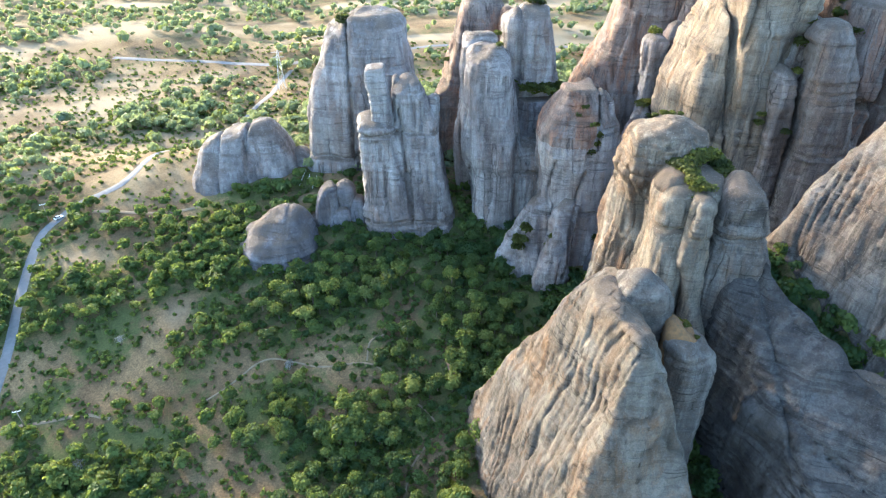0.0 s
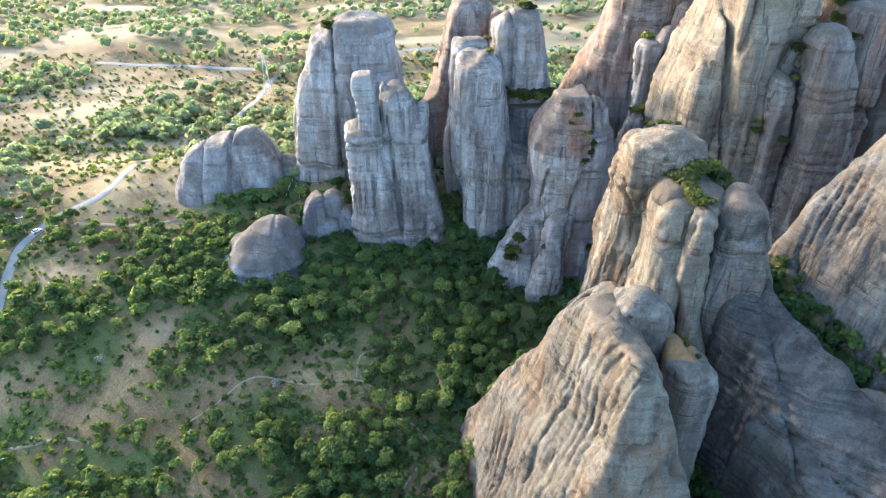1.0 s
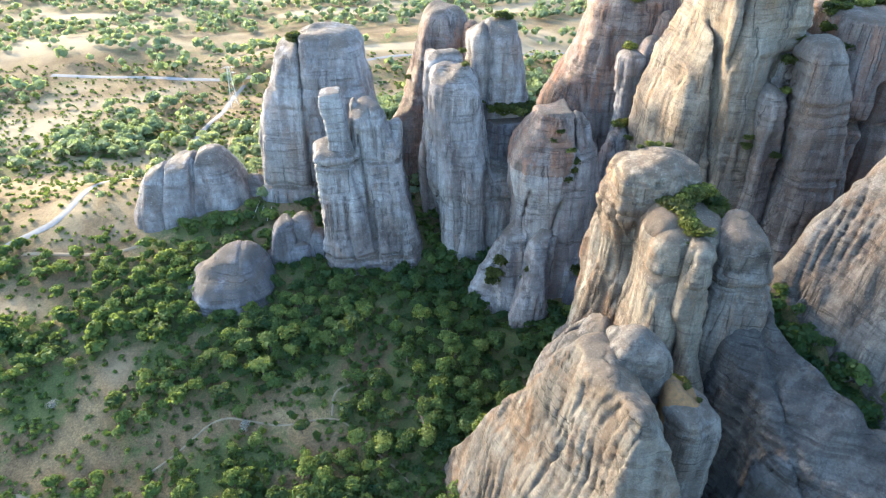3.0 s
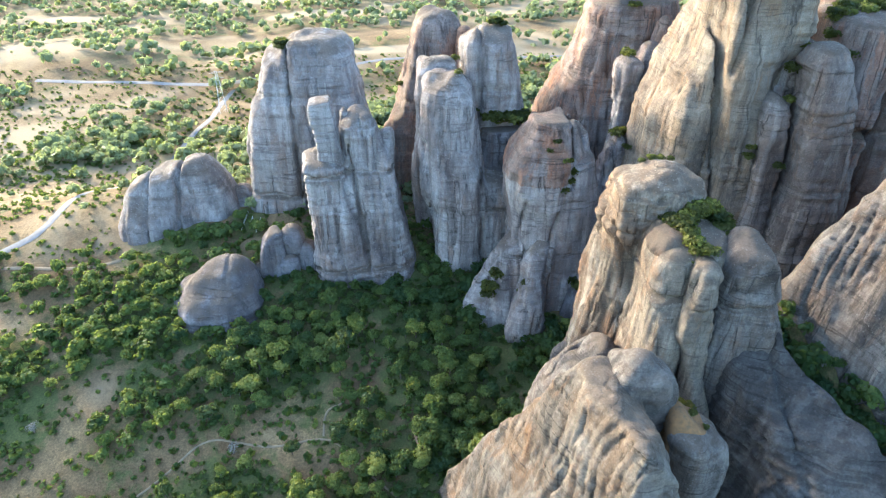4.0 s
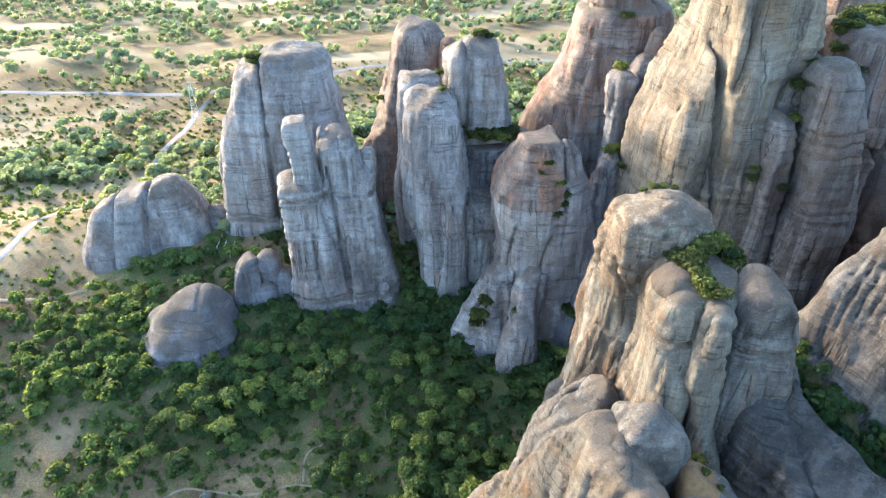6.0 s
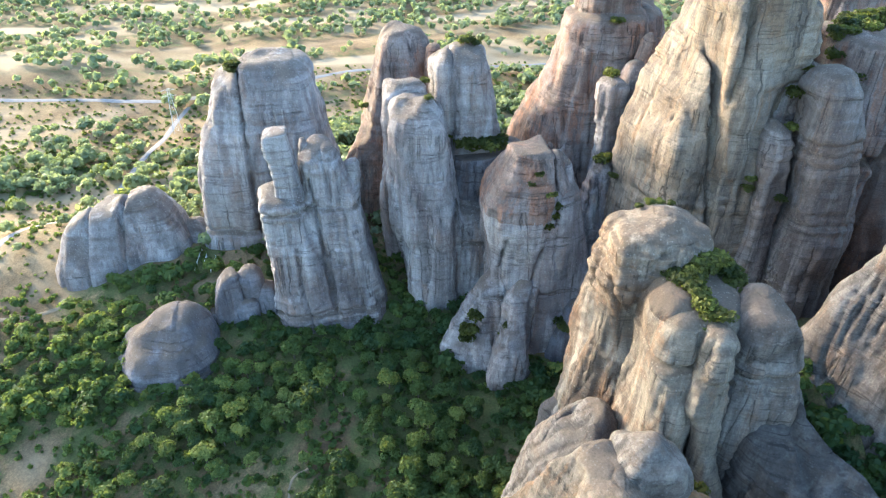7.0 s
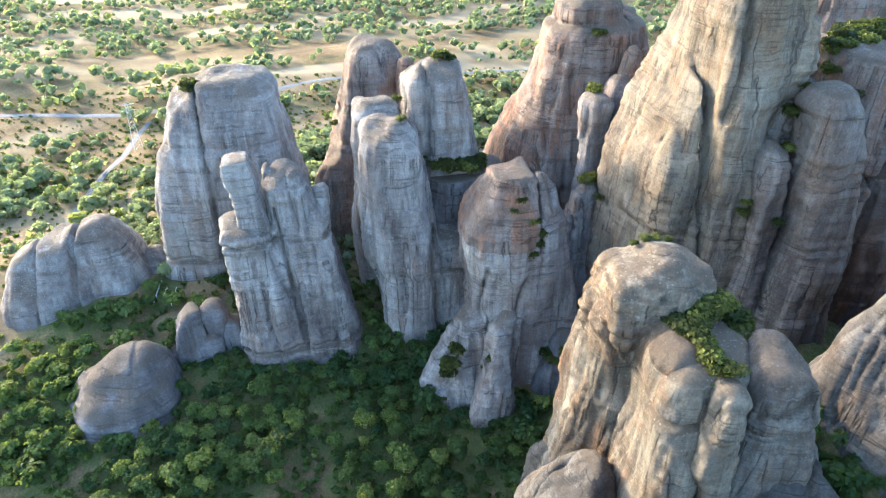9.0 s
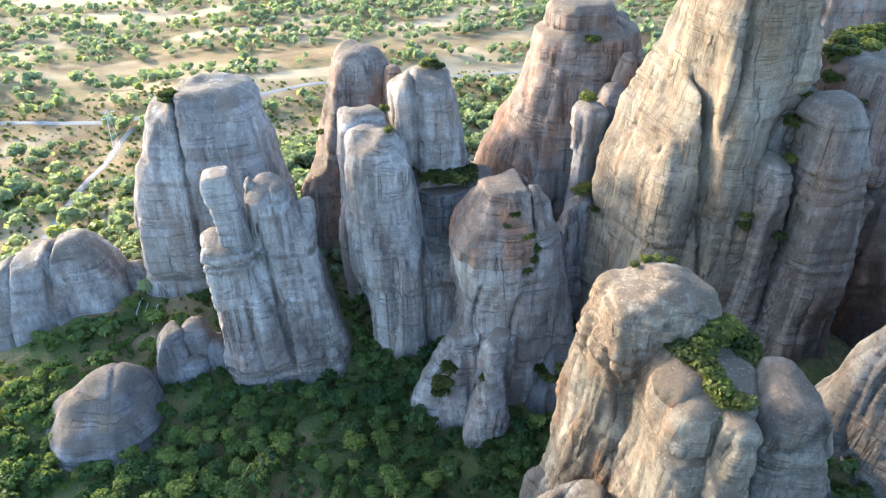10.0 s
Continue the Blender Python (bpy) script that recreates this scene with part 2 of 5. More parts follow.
def ground_material():
    m, t, out = nodes_of("dry_ground")
    big = noise_fac(t, (0.03, 0.03, 0.03), 6, 0.6)
    soil = mixc(t, ramp(t, big, [(0.4, BLACK), (0.62, WHITE)]), (0.108, 0.073, 0.041), (0.185, 0.134, 0.074))
    fine = noise_fac(t, (0.7, 0.7, 0.7), 7, 0.75)
    soil = mixc(t, 0.6, soil, ramp(t, fine, [(0.3, (0.2, 0.2, 0.2)), (0.7, (0.75, 0.75, 0.72))]), "OVERLAY")
    weeds = noise_fac(t, (0.11, 0.11, 0.11), 8, 0.75, 0.4)
    at = t.nodes.new("ShaderNodeAttribute")
    at.attribute_name = "green"
    w = mathn(t, "ADD", weeds, mathn(t, "MULTIPLY", at.outputs["Fac"], 0.26))
    green = mixc(t, fine, (0.045, 0.056, 0.021), (0.098, 0.102, 0.038))
    col = mixc(t, ramp(t, w, [(0.47, BLACK), (0.62, WHITE)]), soil, green)
    tuft = noise_fac(t, (1.6, 1.6, 1.6), 5, 0.7)
    col = mixc(t, 0.5, col, ramp(t, tuft, [(0.34, (0.16, 0.17, 0.14)), (0.66, (0.78, 0.77, 0.72))]), "OVERLAY")
    fa = t.nodes.new("ShaderNodeAttribute")
    fa.attribute_name = "field"
    straw = mixc(t, fine, (0.23, 0.175, 0.108), (0.33, 0.26, 0.165))
    col = mixc(t, fa.outputs["Fac"], col, straw)
    p = node(t, "ShaderNodeBsdfPrincipled", Roughness=0.95)
    p.inputs["Specular IOR Level"].default_value = 0.1
    t.links.new(col, p.inputs["Base Color"])
    t.links.new(bumped(t, fine, 0.6, 0.5, bumped(t, weeds, 0.5, 1.2)), p.inputs["Normal"])
    t.links.new(p.outputs[0], out.inputs[0])
    return m


def leaf_material(name, dark, light, per_object=True):
    m, t, out = nodes_of(name)
    if per_object:
        tone = t.nodes.new("ShaderNodeObjectInfo").outputs["Random"]
    else:
        a = t.nodes.new("ShaderNodeAttribute")
        a.attribute_name = "tint"
        tone = a.outputs["Fac"]
    isl = t.nodes.new("ShaderNodeNewGeometry").outputs["Random Per Island"]
    f = mathn(t, "ADD", mathn(t, "MULTIPLY", tone, 0.75), mathn(t, "MULTIPLY", isl, 0.25))
    col = ramp(t, f, [(0.0, (dark[0] * 0.9, dark[1], dark[2] * 1.5)), (0.25, dark), (0.5, tuple(0.6 * a + 0.4 * c for a, c in zip(dark, light))), (0.78, light), (0.95, (0.205, 0.215, 0.046))])
    p = node(t, "ShaderNodeBsdfPrincipled", Roughness=0.6)
    p.inputs["Specular IOR Level"].default_value = 0.2
    t.links.new(col, p.inputs["Base Color"])
    tr = t.nodes.new("ShaderNodeBsdfTranslucent")
    t.links.new(mixc(t, 0.5, col, (0.20, 0.24, 0.03)), tr.inputs["Color"])
    mx = t.nodes.new("ShaderNodeMixShader")
    mx.inputs[0].default_value = 0.5
    t.links.new(p.outputs[0], mx.inputs[1])
    t.links.new(tr.outputs[0], mx.inputs[2])
    t.links.new(mx.outputs[0], out.inputs[0])
    return m


def plain_material(name, a, b, scale=0.6, rough=0.9, bump=0.3):
    m, t, out = nodes_of(name)
    n = noise_fac(t, (scale, scale, scale), 6, 0.65)
    p = node(t, "ShaderNodeBsdfPrincipled", Roughness=rough)
    t.links.new(ramp(t, n, [(0.3, a), (0.7, b)]), p.inputs["Base Color"])
    t.links.new(bumped(t, n, bump, 0.2), p.inputs["Normal"])
    t.links.new(p.outputs[0], out.inputs[0])
    return m


GROUND = ground_material()
LEAF = leaf_material("oak_leaves", (0.030, 0.060, 0.021), (0.098, 0.140, 0.038))
LEAF_FAR = leaf_material("wood_leaves", (0.030, 0.060, 0.021), (0.098, 0.140, 0.038), False)
# far crowns: distant haze put into the leaf colour, lighter and cooler
LEAF_HAZED = leaf_material("haze_toned_leaves", (0.17, 0.205, 0.108), (0.30, 0.33, 0.165), False)
LEAF_SCRUB = leaf_material("scrub_leaves", (0.062, 0.095, 0.030), (0.165, 0.195, 0.052))
LEAF_LEDGE = leaf_material("ledge_leaves", (0.019, 0.030, 0.010), (0.066, 0.074, 0.019))
BARK = plain_material("bark", (0.06, 0.045, 0.03), (0.14, 0.11, 0.08), 3)
ROAD = plain_material("worn_asphalt", (0.115, 0.112, 0.112), (0.165, 0.162, 0.158), 0.5)
TRACK = plain_material("trodden_earth", (0.145, 0.108, 0.066), (0.205, 0.158, 0.098), 0.5)
DRY_TURF = plain_material("dry_turf", (0.085, 0.055, 0.028), (0.20, 0.105, 0.038), 0.8, 0.95, 1.0)
DEAD_TWIGS = plain_material("grey_twigs", (0.12, 0.115, 0.10), (0.22, 0.21, 0.19), 2)


# ---------------------------------------------------------------- meshes from arrays
def mesh_from(name, verts, faces, material, smooth=True, attrs=None):
    """faces: array (n, 3 or 4)."""
    me = bpy.data.meshes.new(name)
    n, k = faces.shape
    me.vertices.add(len(verts))
    me.vertices.foreach_set("co", np.ascontiguousarray(verts, dtype=np.float32).ravel())
    me.loops.add(n * k)
    me.loops.foreach_set("vertex_index", np.ascontiguousarray(faces, dtype=np.int32).ravel())
    me.polygons.add(n)
    me.polygons.foreach_set("loop_start", np.arange(0, n * k, k, dtype=np.int32))
    me.polygons.foreach_set("loop_total", np.full(n, k, dtype=np.int32))
    me.polygons.foreach_set("use_smooth", np.full(n, smooth, dtype=bool))
    me.update(calc_edges=True)
    me.validate()
    for key, values in (attrs or {}).items():
        a = me.attributes.new(key, "FLOAT", "POINT")
        a.data.foreach_set("value", np.asarray(values, dtype=np.float32))
    me.materials.append(material)
    return me


def surface_nets(f, origin, h):
    """Mesh of f = 0 on a regular grid (f < 0 inside)."""
    s = f < 0
    nx, ny, nz = f.shape
    cnt = np.zeros((nx - 1, ny - 1, nz - 1), np.int32)
    acc = np.zeros((nx - 1, ny - 1, nz - 1, 3))
    corner = [(i, j, k) for i in (0, 1) for j in (0, 1) for k in (0, 1)]

    def sub(a, c):
        return a[c[0]:nx - 1 + c[0], c[1]:ny - 1 + c[1], c[2]:nz - 1 + c[2]]

    mixed = np.zeros(cnt.shape, bool)
    for c in corner[1:]:
        mixed |= sub(s, c) != sub(s, (0, 0, 0))
    ids = np.argwhere(mixed)
    I, J, K = ids.T
    P = np.zeros((len(ids), 3))
    N = np.zeros(len(ids))
    for a in corner:
        for ax in range(3):
            if a[ax]:
                continue
            b = list(a)
            b[ax] = 1
            fa, fb = f[I + a[0], J + a[1], K + a[2]], f[I + b[0], J + b[1], K + b[2]]
            cross = (fa < 0) != (fb < 0)
            u = np.where(cross, fa / np.where(cross, fa - fb, 1), 0)
            q = np.tile(np.array(a, float), (len(ids), 1))
            q[:, ax] += u
            P += q * cross[:, None]
            N += cross
    verts = origin + h * (ids + P / N[:, None])
    index = np.full(cnt.shape, -1, np.int64)
    index[I, J, K] = np.arange(len(ids))
    quads = []
    for ax in range(3):
        o1, o2 = [(1, 2), (2, 0), (0, 1)][ax]
        lo = [slice(1, -1)] * 3
        lo[ax] = slice(0, -1)
        hi = [slice(1, -1)] * 3
        hi[ax] = slice(1, None)
        A, B = s[tuple(lo)], s[tuple(hi)]
        off = np.ones(3, int)
        off[ax] = 0
        for flip in (False, True):
            e = np.argwhere((A & ~B) if not flip else (~A & B)) + off
            if not len(e):
                continue
            d1, d2 = np.zeros(3, int), np.zeros(3, int)
            d1[o1], d2[o2] = 1, 1
            c = [e - d1 - d2, e - d2, e, e - d1]
            q = np.stack([index[tuple(np.minimum(v, np.array(cnt.shape) - 1).T)] for v in c], 1)
            quads.append(q if not flip else q[:, ::-1])
    q = np.concatenate(quads)
    return verts, q[(q >= 0).all(1)]


def vertex_normals(v, q):
    n = np.zeros_like(v)
    fn = np.cross(v[q[:, 2]] - v[q[:, 0]], v[q[:, 3]] - v[q[:, 1]])
    for k in range(4):
        np.add.at(n, q[:, k], fn)
    return n / np.maximum(np.linalg.norm(n, axis=1, keepdims=True), 1e-9)


ROCK_VERTS = []
FOOT = []  # plan ellipses of all rock columns: x, y, rx, ry


def lobe(base, r0, z0, z1, top=None, r1=None, dome=8.0, rot=0.0, power=3.6, tilt=(0.0, 0.0), belly=0.0, cap=2.6, flare=1.0):
    """One column of a rock: plan radii r0 at z0 to r1 at z1, leaning from base to top, with a rounded head dome metres high.
    cap: low for a pointed head, high for a flat one. flare below 1: hollow sides."""
    return dict(base=base, r0=r0, z0=z0, z1=z1, top=top or base, r1=r1 or r0, dome=dome, rot=radians(rot), power=power, tilt=tilt, belly=belly, cap=cap, flare=flare)


def column(sections, dome=6.0, rot=0.0, power=3.0, cap=2.4, tilt=(0.0, 0.0)):
    """A column through level sections (z, x, y, rx, ry), lowest first, closed by a rounded head dome metres high."""
    z = np.array([r[0] for r in sections], float)
    u = np.linspace(z[0], z[-1], 160)
    soft = max(1.2, 0.05 * (z[-1] - z[0]))
    w = np.exp(-0.5 * ((u[:, None] - u[None, :]) / soft) ** 2)
    w /= w.sum(1, keepdims=True)
    curves = [w @ np.interp(u, z, [r[k] for r in sections]) for k in (1, 2, 3, 4)]
    first = sections[0]
    return dict(u=u, curves=curves, z0=float(z[0]), z1=float(z[-1]), dome=dome, rot=radians(rot), power=power, cap=cap, tilt=tilt,
                base=(first[1], first[2]), r0=(first[3], first[4]))


def wedge(box, planes, k=2.0):
    """A block cut by planes (point, outward normal) inside a box (x0, x1, y0, y1, z0, z1); edges rounded over k metres."""
    return dict(box=box, planes=planes, k=k)


def lobe_field(L, X, Y, Z):
    if "planes" in L:
        f = None
        for (px, py, pz), n in L["planes"]:
            l = math.sqrt(sum(c * c for c in n))
            d = ((X - px) * n[0] + (Y - py) * n[1] + (Z - pz) * n[2]) / l
            f = d if f is None else -smin(-f, -d, L["k"])
        return f
    if "u" in L:
        cx, cy, rx, ry = (np.interp(Z, L["u"], k) for k in L["curves"])
        return headed(L, X, Y, Z, cx, cy, rx, ry)
    s = np.clip((Z - L["z0"]) / (L["z1"] - L["z0"]), 0.0, 1.1)
    cx = L["base"][0] + (L["top"][0] - L["base"][0]) * s
    cy = L["base"][1] + (L["top"][1] - L["base"][1]) * s
    swell = 1 + L["belly"] * np.sin(np.pi * np.clip(s, 0, 1))
    e = s ** L["flare"]
    rx = (L["r0"][0] + (L["r1"][0] - L["r0"][0]) * e) * swell
    ry = (L["r0"][1] + (L["r1"][1] - L["r0"][1]) * e) * swell
    return headed(L, X, Y, Z, cx, cy, rx, ry)


def headed(L, X, Y, Z, cx, cy, rx, ry):
    """Rounded plan of radii rx, ry about cx, cy, closed above by a dome."""
    c, n = math.cos(L["rot"]), math.sin(L["rot"])
    dx, dy = X - cx, Y - cy
    u, v = (dx * c + dy * n) / rx, (-dx * n + dy * c) / ry
    p = L["power"]
    zt = L["z1"] + L["tilt"][0] * dx + L["tilt"][1] * dy
    w = np.maximum((Z - (zt - L["dome"])) / L["dome"], 0)
    plan = (np.abs(u) ** p + np.abs(v) ** p) ** (1 / p)
    q = L["cap"]
    return ((plan ** q + w ** q) ** (1 / q) - 1) * np.minimum(np.minimum(rx, ry), L["dome"] * 1.6)


def smin(a, b, k):
    h = np.clip(0.5 + 0.5 * (b - a) / k, 0, 1)
    return b + (a - b) * h - k * h * (1 - h)


def lobe_box(L):
    if "planes" in L:
        return L["box"]
    if "u" in L:
        cx, cy, rx, ry = L["curves"]
        r = 1.3 * np.maximum(rx, ry)
        up = (abs(L["tilt"][0]) + abs(L["tilt"][1])) * float(max(rx[-1], ry[-1]))
        return (float((cx - r).min()), float((cx + r).max()), float((cy - r).min()), float((cy + r).max()), L["z0"] - 3, L["z1"] + up + 4)
    r = 1.3 * max(*L["r0"], *L["r1"]) * (1 + L["belly"])
    xs, ys = (L["base"][0], L["top"][0]), (L["base"][1], L["top"][1])
    up = (abs(L["tilt"][0]) + abs(L["tilt"][1])) * max(L["r1"])
    return (min(xs) - r, max(xs) + r, min(ys) - r, max(ys) + r, L["z0"] - 3, L["z1"] + up + 4)


def rock_mesh(lobes, voxel=1.0, blend=1.5, flute=0.7, bed=0.35, wave=1.6, seed=1, cracks=(), flute_size=3.2, ribs=None, ledges=(), rough=0.7):
    """cracks: (axis, a at z_a, z_a, b at z_b, z_b, limit, width, depth): a cleft across x, y or a direction, cut where y (x for "y") is under its limit.
    ribs: (direction, spacing, height): ridges whose crests run square to that direction. ledges: (z, height, depth) hollows round the rock."""
    boxes = np.array([lobe_box(L) for L in lobes])
    lo, hi = boxes[:, 0::2].min(0), boxes[:, 1::2].max(0)
    g = [np.arange(a, b + voxel, voxel) for a, b in zip(lo, hi)]
    X, Y, Z = np.meshgrid(*g, indexing="ij", sparse=True)
    # slow warp of the plan, so that no section is a clean oval
    wx = wave * (vnoise(X / 12 + 0 * Y, Y / 12, Z / 30, seed + 40) + 0.7 * vnoise(X / 5 + 0 * Y, Y / 5, Z / 14, seed + 42))
    wy = wave * (vnoise(X / 12 + 0 * Y, Y / 12, Z / 30, seed + 41) + 0.7 * vnoise(X / 5 + 0 * Y, Y / 5, Z / 14, seed + 43))
    XX, YY, ZZ = X + wx, Y + wy, Z + 1.8 * vnoise(X / 7 + 0 * Y, Y / 7, Z / 9, seed + 44)
    f = None
    for L in lobes:
        d = lobe_field(L, XX, YY, ZZ)
        f = d if f is None else smin(f, d, blend)
    for (ax, a0, za, b0, zb, limit, width, depth) in cracks:
        s = (Z - za) / (zb - za)
        line = a0 + (b0 - a0) * s + 0.5 * vnoise(Z / 7, 0.3, 0.7, seed + 7)
        across = (X if ax == "x" else Y if ax == "y" else X * ax[0] + Y * ax[1]) - line
        other = X if ax == "y" else Y
        gate = sstep(min(za, zb) - 2, min(za, zb) + 2, Z) * (1 - sstep(max(za, zb) - 2, max(za, zb) + 2, Z)) * (1 - sstep(limit - 1, limit + 1, other))
        f = f + depth * np.exp(-np.abs(across / width) ** 1.5) * gate
    for (z, tall, depth) in ledges:
        f = f + depth * np.exp(-((Z - z + 0.8 * vnoise(X / 9 + 0 * Y, Y / 9, 0.2, seed + 8)) / tall) ** 2)
    if min(L.get("z0", -99) for L in lobes) < -50 or any("planes" in L for L in lobes):
        f = np.maximum(f, lo[2] + 2 * voxel - Z + 0 * f)
    f[0], f[-1], f[:, 0], f[:, -1], f[:, :, -1], f[:, :, 0] = 1, 1, 1, 1, 1, 1
    verts, quads = surface_nets(f, lo, voxel)
    nrm = vertex_normals(verts, quads)
    x, y, z = verts.T
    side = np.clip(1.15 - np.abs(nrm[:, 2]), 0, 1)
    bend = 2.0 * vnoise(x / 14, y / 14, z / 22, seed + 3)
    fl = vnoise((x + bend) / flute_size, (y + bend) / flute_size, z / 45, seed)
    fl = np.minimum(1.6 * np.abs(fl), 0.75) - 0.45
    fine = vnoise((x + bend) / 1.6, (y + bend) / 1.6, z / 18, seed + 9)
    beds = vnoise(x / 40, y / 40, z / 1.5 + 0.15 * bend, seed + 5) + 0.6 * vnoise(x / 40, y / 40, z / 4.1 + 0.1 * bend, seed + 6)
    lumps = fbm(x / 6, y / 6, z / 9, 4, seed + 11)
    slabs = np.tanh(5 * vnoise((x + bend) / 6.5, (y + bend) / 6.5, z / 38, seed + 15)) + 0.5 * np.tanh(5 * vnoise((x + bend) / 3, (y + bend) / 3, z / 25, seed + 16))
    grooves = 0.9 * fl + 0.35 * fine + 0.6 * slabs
    # mask of groove hollows, darkened later as algae and painted shade
    crease_stain_shade = 0.55 * side * sstep(0.25, 1.0, -grooves)
    disp = 1.25 * flute * side * grooves + 0.7 * bed * side * beds + rough * lumps
    if ribs:
        (rx, ry, rz), spacing, tall = ribs
        c = (x * rx + y * ry + z * rz + 0.60 * spacing * vnoise(x / 8, y / 8, z / 16, seed + 13) + 1.5 * spacing * vnoise(x / 40, y / 40, z / 40, seed + 17)) / spacing
        edge = np.minimum((1 - np.abs(2 * (c - np.floor(c)) - 1)) / 0.6, 1)
        crest = 0.5 - 0.5 * np.cos(np.pi * edge)
        vary = np.clip(0.6 + 0.7 * vnoise(np.floor(c) * 1.7, z / 18, y / 25, seed + 14), 0.12, 1) * (0.35 + 0.65 * sstep(-0.35, 0.30, vnoise(x / 13, y / 13, z / 26, seed + 18)))
        disp = disp + tall * side * (crest - 0.7) * vary
        crease_stain_shade = np.maximum(0.4 * crease_stain_shade, side * vary * sstep(0.35, 1.0, 1 - crest))
    verts = verts + nrm * disp[:, None]
    seen = verts[:, 2] > height(verts[:, 0], verts[:, 1]) - 4
    quads = quads[seen[quads].any(1)]
    kept = np.unique(quads)
    slot = np.zeros(len(verts), np.int64)
    slot[kept] = np.arange(len(kept))
    verts, quads, crease_stain_shade = verts[kept], slot[quads], crease_stain_shade[kept]
    return verts, quads, np.array([*(0.5 * (lo + hi))[:2], lo[2] + 4]), crease_stain_shade


def rock(name, label, lobes, material, voxel=1.0, blend=1.5, flute=0.7, bed=0.35, group="sandstone pillars", category="rock formation", parts=(), **style):
    """A rock and, under it, the blocks that stand out of it: parts of (name, label, lobes, material[, style of its own])."""
    def make(nm, lbs, mat, vx, own=None):
        verts, quads, centre, crease_stain_shade = rock_mesh(lbs, **{**dict(voxel=vx, blend=blend, flute=flute, bed=bed, **style), **(own or {})})
        ROCK_VERTS.append(verts)
        o = new(nm, mesh_from(nm, verts - centre, quads, mat, True, {"crease_stain_shade": crease_stain_shade}))
        for L in lbs:
            if "planes" not in L and L["z0"] < 12:
                FOOT.append((*L["base"], L["r0"][0] * 0.88, L["r0"][1] * 0.88))
        return o, centre

    ob, middle = make(name, lobes, material, voxel)
    ob.location = middle
    tagged(ob, label, category, group)
    for nm, lb, lbs, mat, *own in parts:
        o, centre = make(nm, lbs, mat or material, voxel, *own)
        o.parent = ob
        o.location = centre - middle
        if lb:
            tagged(o, lb)
    return ob


# ---------------------------------------------------------------- rocks
rock("rock_pillar", "broad grey sandstone pillar with a deep vertical cleft", [
    column([(-2, -52, 288, 17, 20), (18, -51, 288, 14.5, 18.5), (33, -50, 288, 13.6, 18), (46, -49, 288, 13.2, 18), (58, -48, 288, 11.6, 17), (68, -46, 288.5, 9.6, 14), (81, -45, 289, 7, 10)], 10, cap=2.2, power=3.6),
    column([(-2, -25, 289, 22, 21), (18, -27, 289, 19, 19), (48, -28, 289, 16.4, 19), (66, -29.5, 289, 14.0, 17), (80, -31, 289.5, 13, 14), (86, -31, 290, 12, 12)], 6, power=3.6, tilt=(-0.02, 0))],
    ROCK_GREY, 0.9, 4.5, 0.35, 0.5, seed=3, wave=1.1, rough=0.4,
    cracks=[("x", -41.5, 22, -41, 60, 290, 0.6, 2.2), ("x", -41, 58, -41.5, 84, 290, 0.6, 2.2), ("x", -31.5, 50, -29.8, 84, 285, 0.4, 0.9), ("x", -20, 20, -22, 60, 285, 0.5, 0.8)], ledges=[(24.5, 1.3, 1.3), (47, 0.5, 0.35), (66, 0.5, 0.3)])
rock("rock_dome", "low rounded grey sandstone dome split by cracks", [
    column([(-8, -105, 268, 15, 17), (6, -106, 269, 12.5, 15.5), (17, -106.5, 271, 11, 13.5), (24, -105.5, 273, 9.6, 11), (33.5, -104, 275, 8.5, 9)], 14, cap=2.3),
    column([(-8, -94, 273, 13, 18), (10, -95, 275, 10.5, 16), (24, -95.5, 277, 9.5, 13.5), (36.5, -96, 279, 8.5, 10)], 12, cap=2.4),
    column([(-8, -80, 276, 15, 16), (12, -81, 278, 12.5, 14.5), (24, -82, 280, 10.8, 13), (38.8, -84.5, 281, 9.0, 10)], 14, cap=2.2)],
    ROCK_GREY, 0.8, 3.6, 0.22, 0.3, seed=5, wave=0.7, rough=0.3,
    cracks=[("x", -103.5, 2, -103.2, 36, 290, 0.5, 1.6), ("x", -92, 4, -90.5, 44, 290, 0.55, 2.0), ("x", -114, 0, -112, 24, 275, 0.4, 0.6)], ledges=[(28, 0.5, 0.35)],
    parts=[("buttress", "", [column([(-8, -68, 281, 8, 11), (14, -68.5, 282, 6, 8), (25, -69, 283, 4, 5)], 9)], None)])
rock("boulder", "dark grey weathered boulder among oaks below the dome", [
    column([(-10, -68, 222, 13, 12), (0, -68.8, 223.5, 15.6, 14), (5, -69.8, 225, 16.6, 15), (10, -69, 227, 14.6, 13.6), (15, -66.8, 229.5, 11, 11), (21, -64.2, 231, 7.5, 8)], 10, power=2.6, cap=2.0, tilt=(0.05, 0))],
    ROCK_DARK, 0.6, 3, 0.2, 0.35, seed=7, wave=0.6, rough=0.3, ledges=[(4.5, 0.9, 0.9), (1, 0.8, 0.7)], cracks=[("x", -64.5, 12, -63.5, 34, 240, 0.45, 0.8)],
    group="boulders", category="boulder")
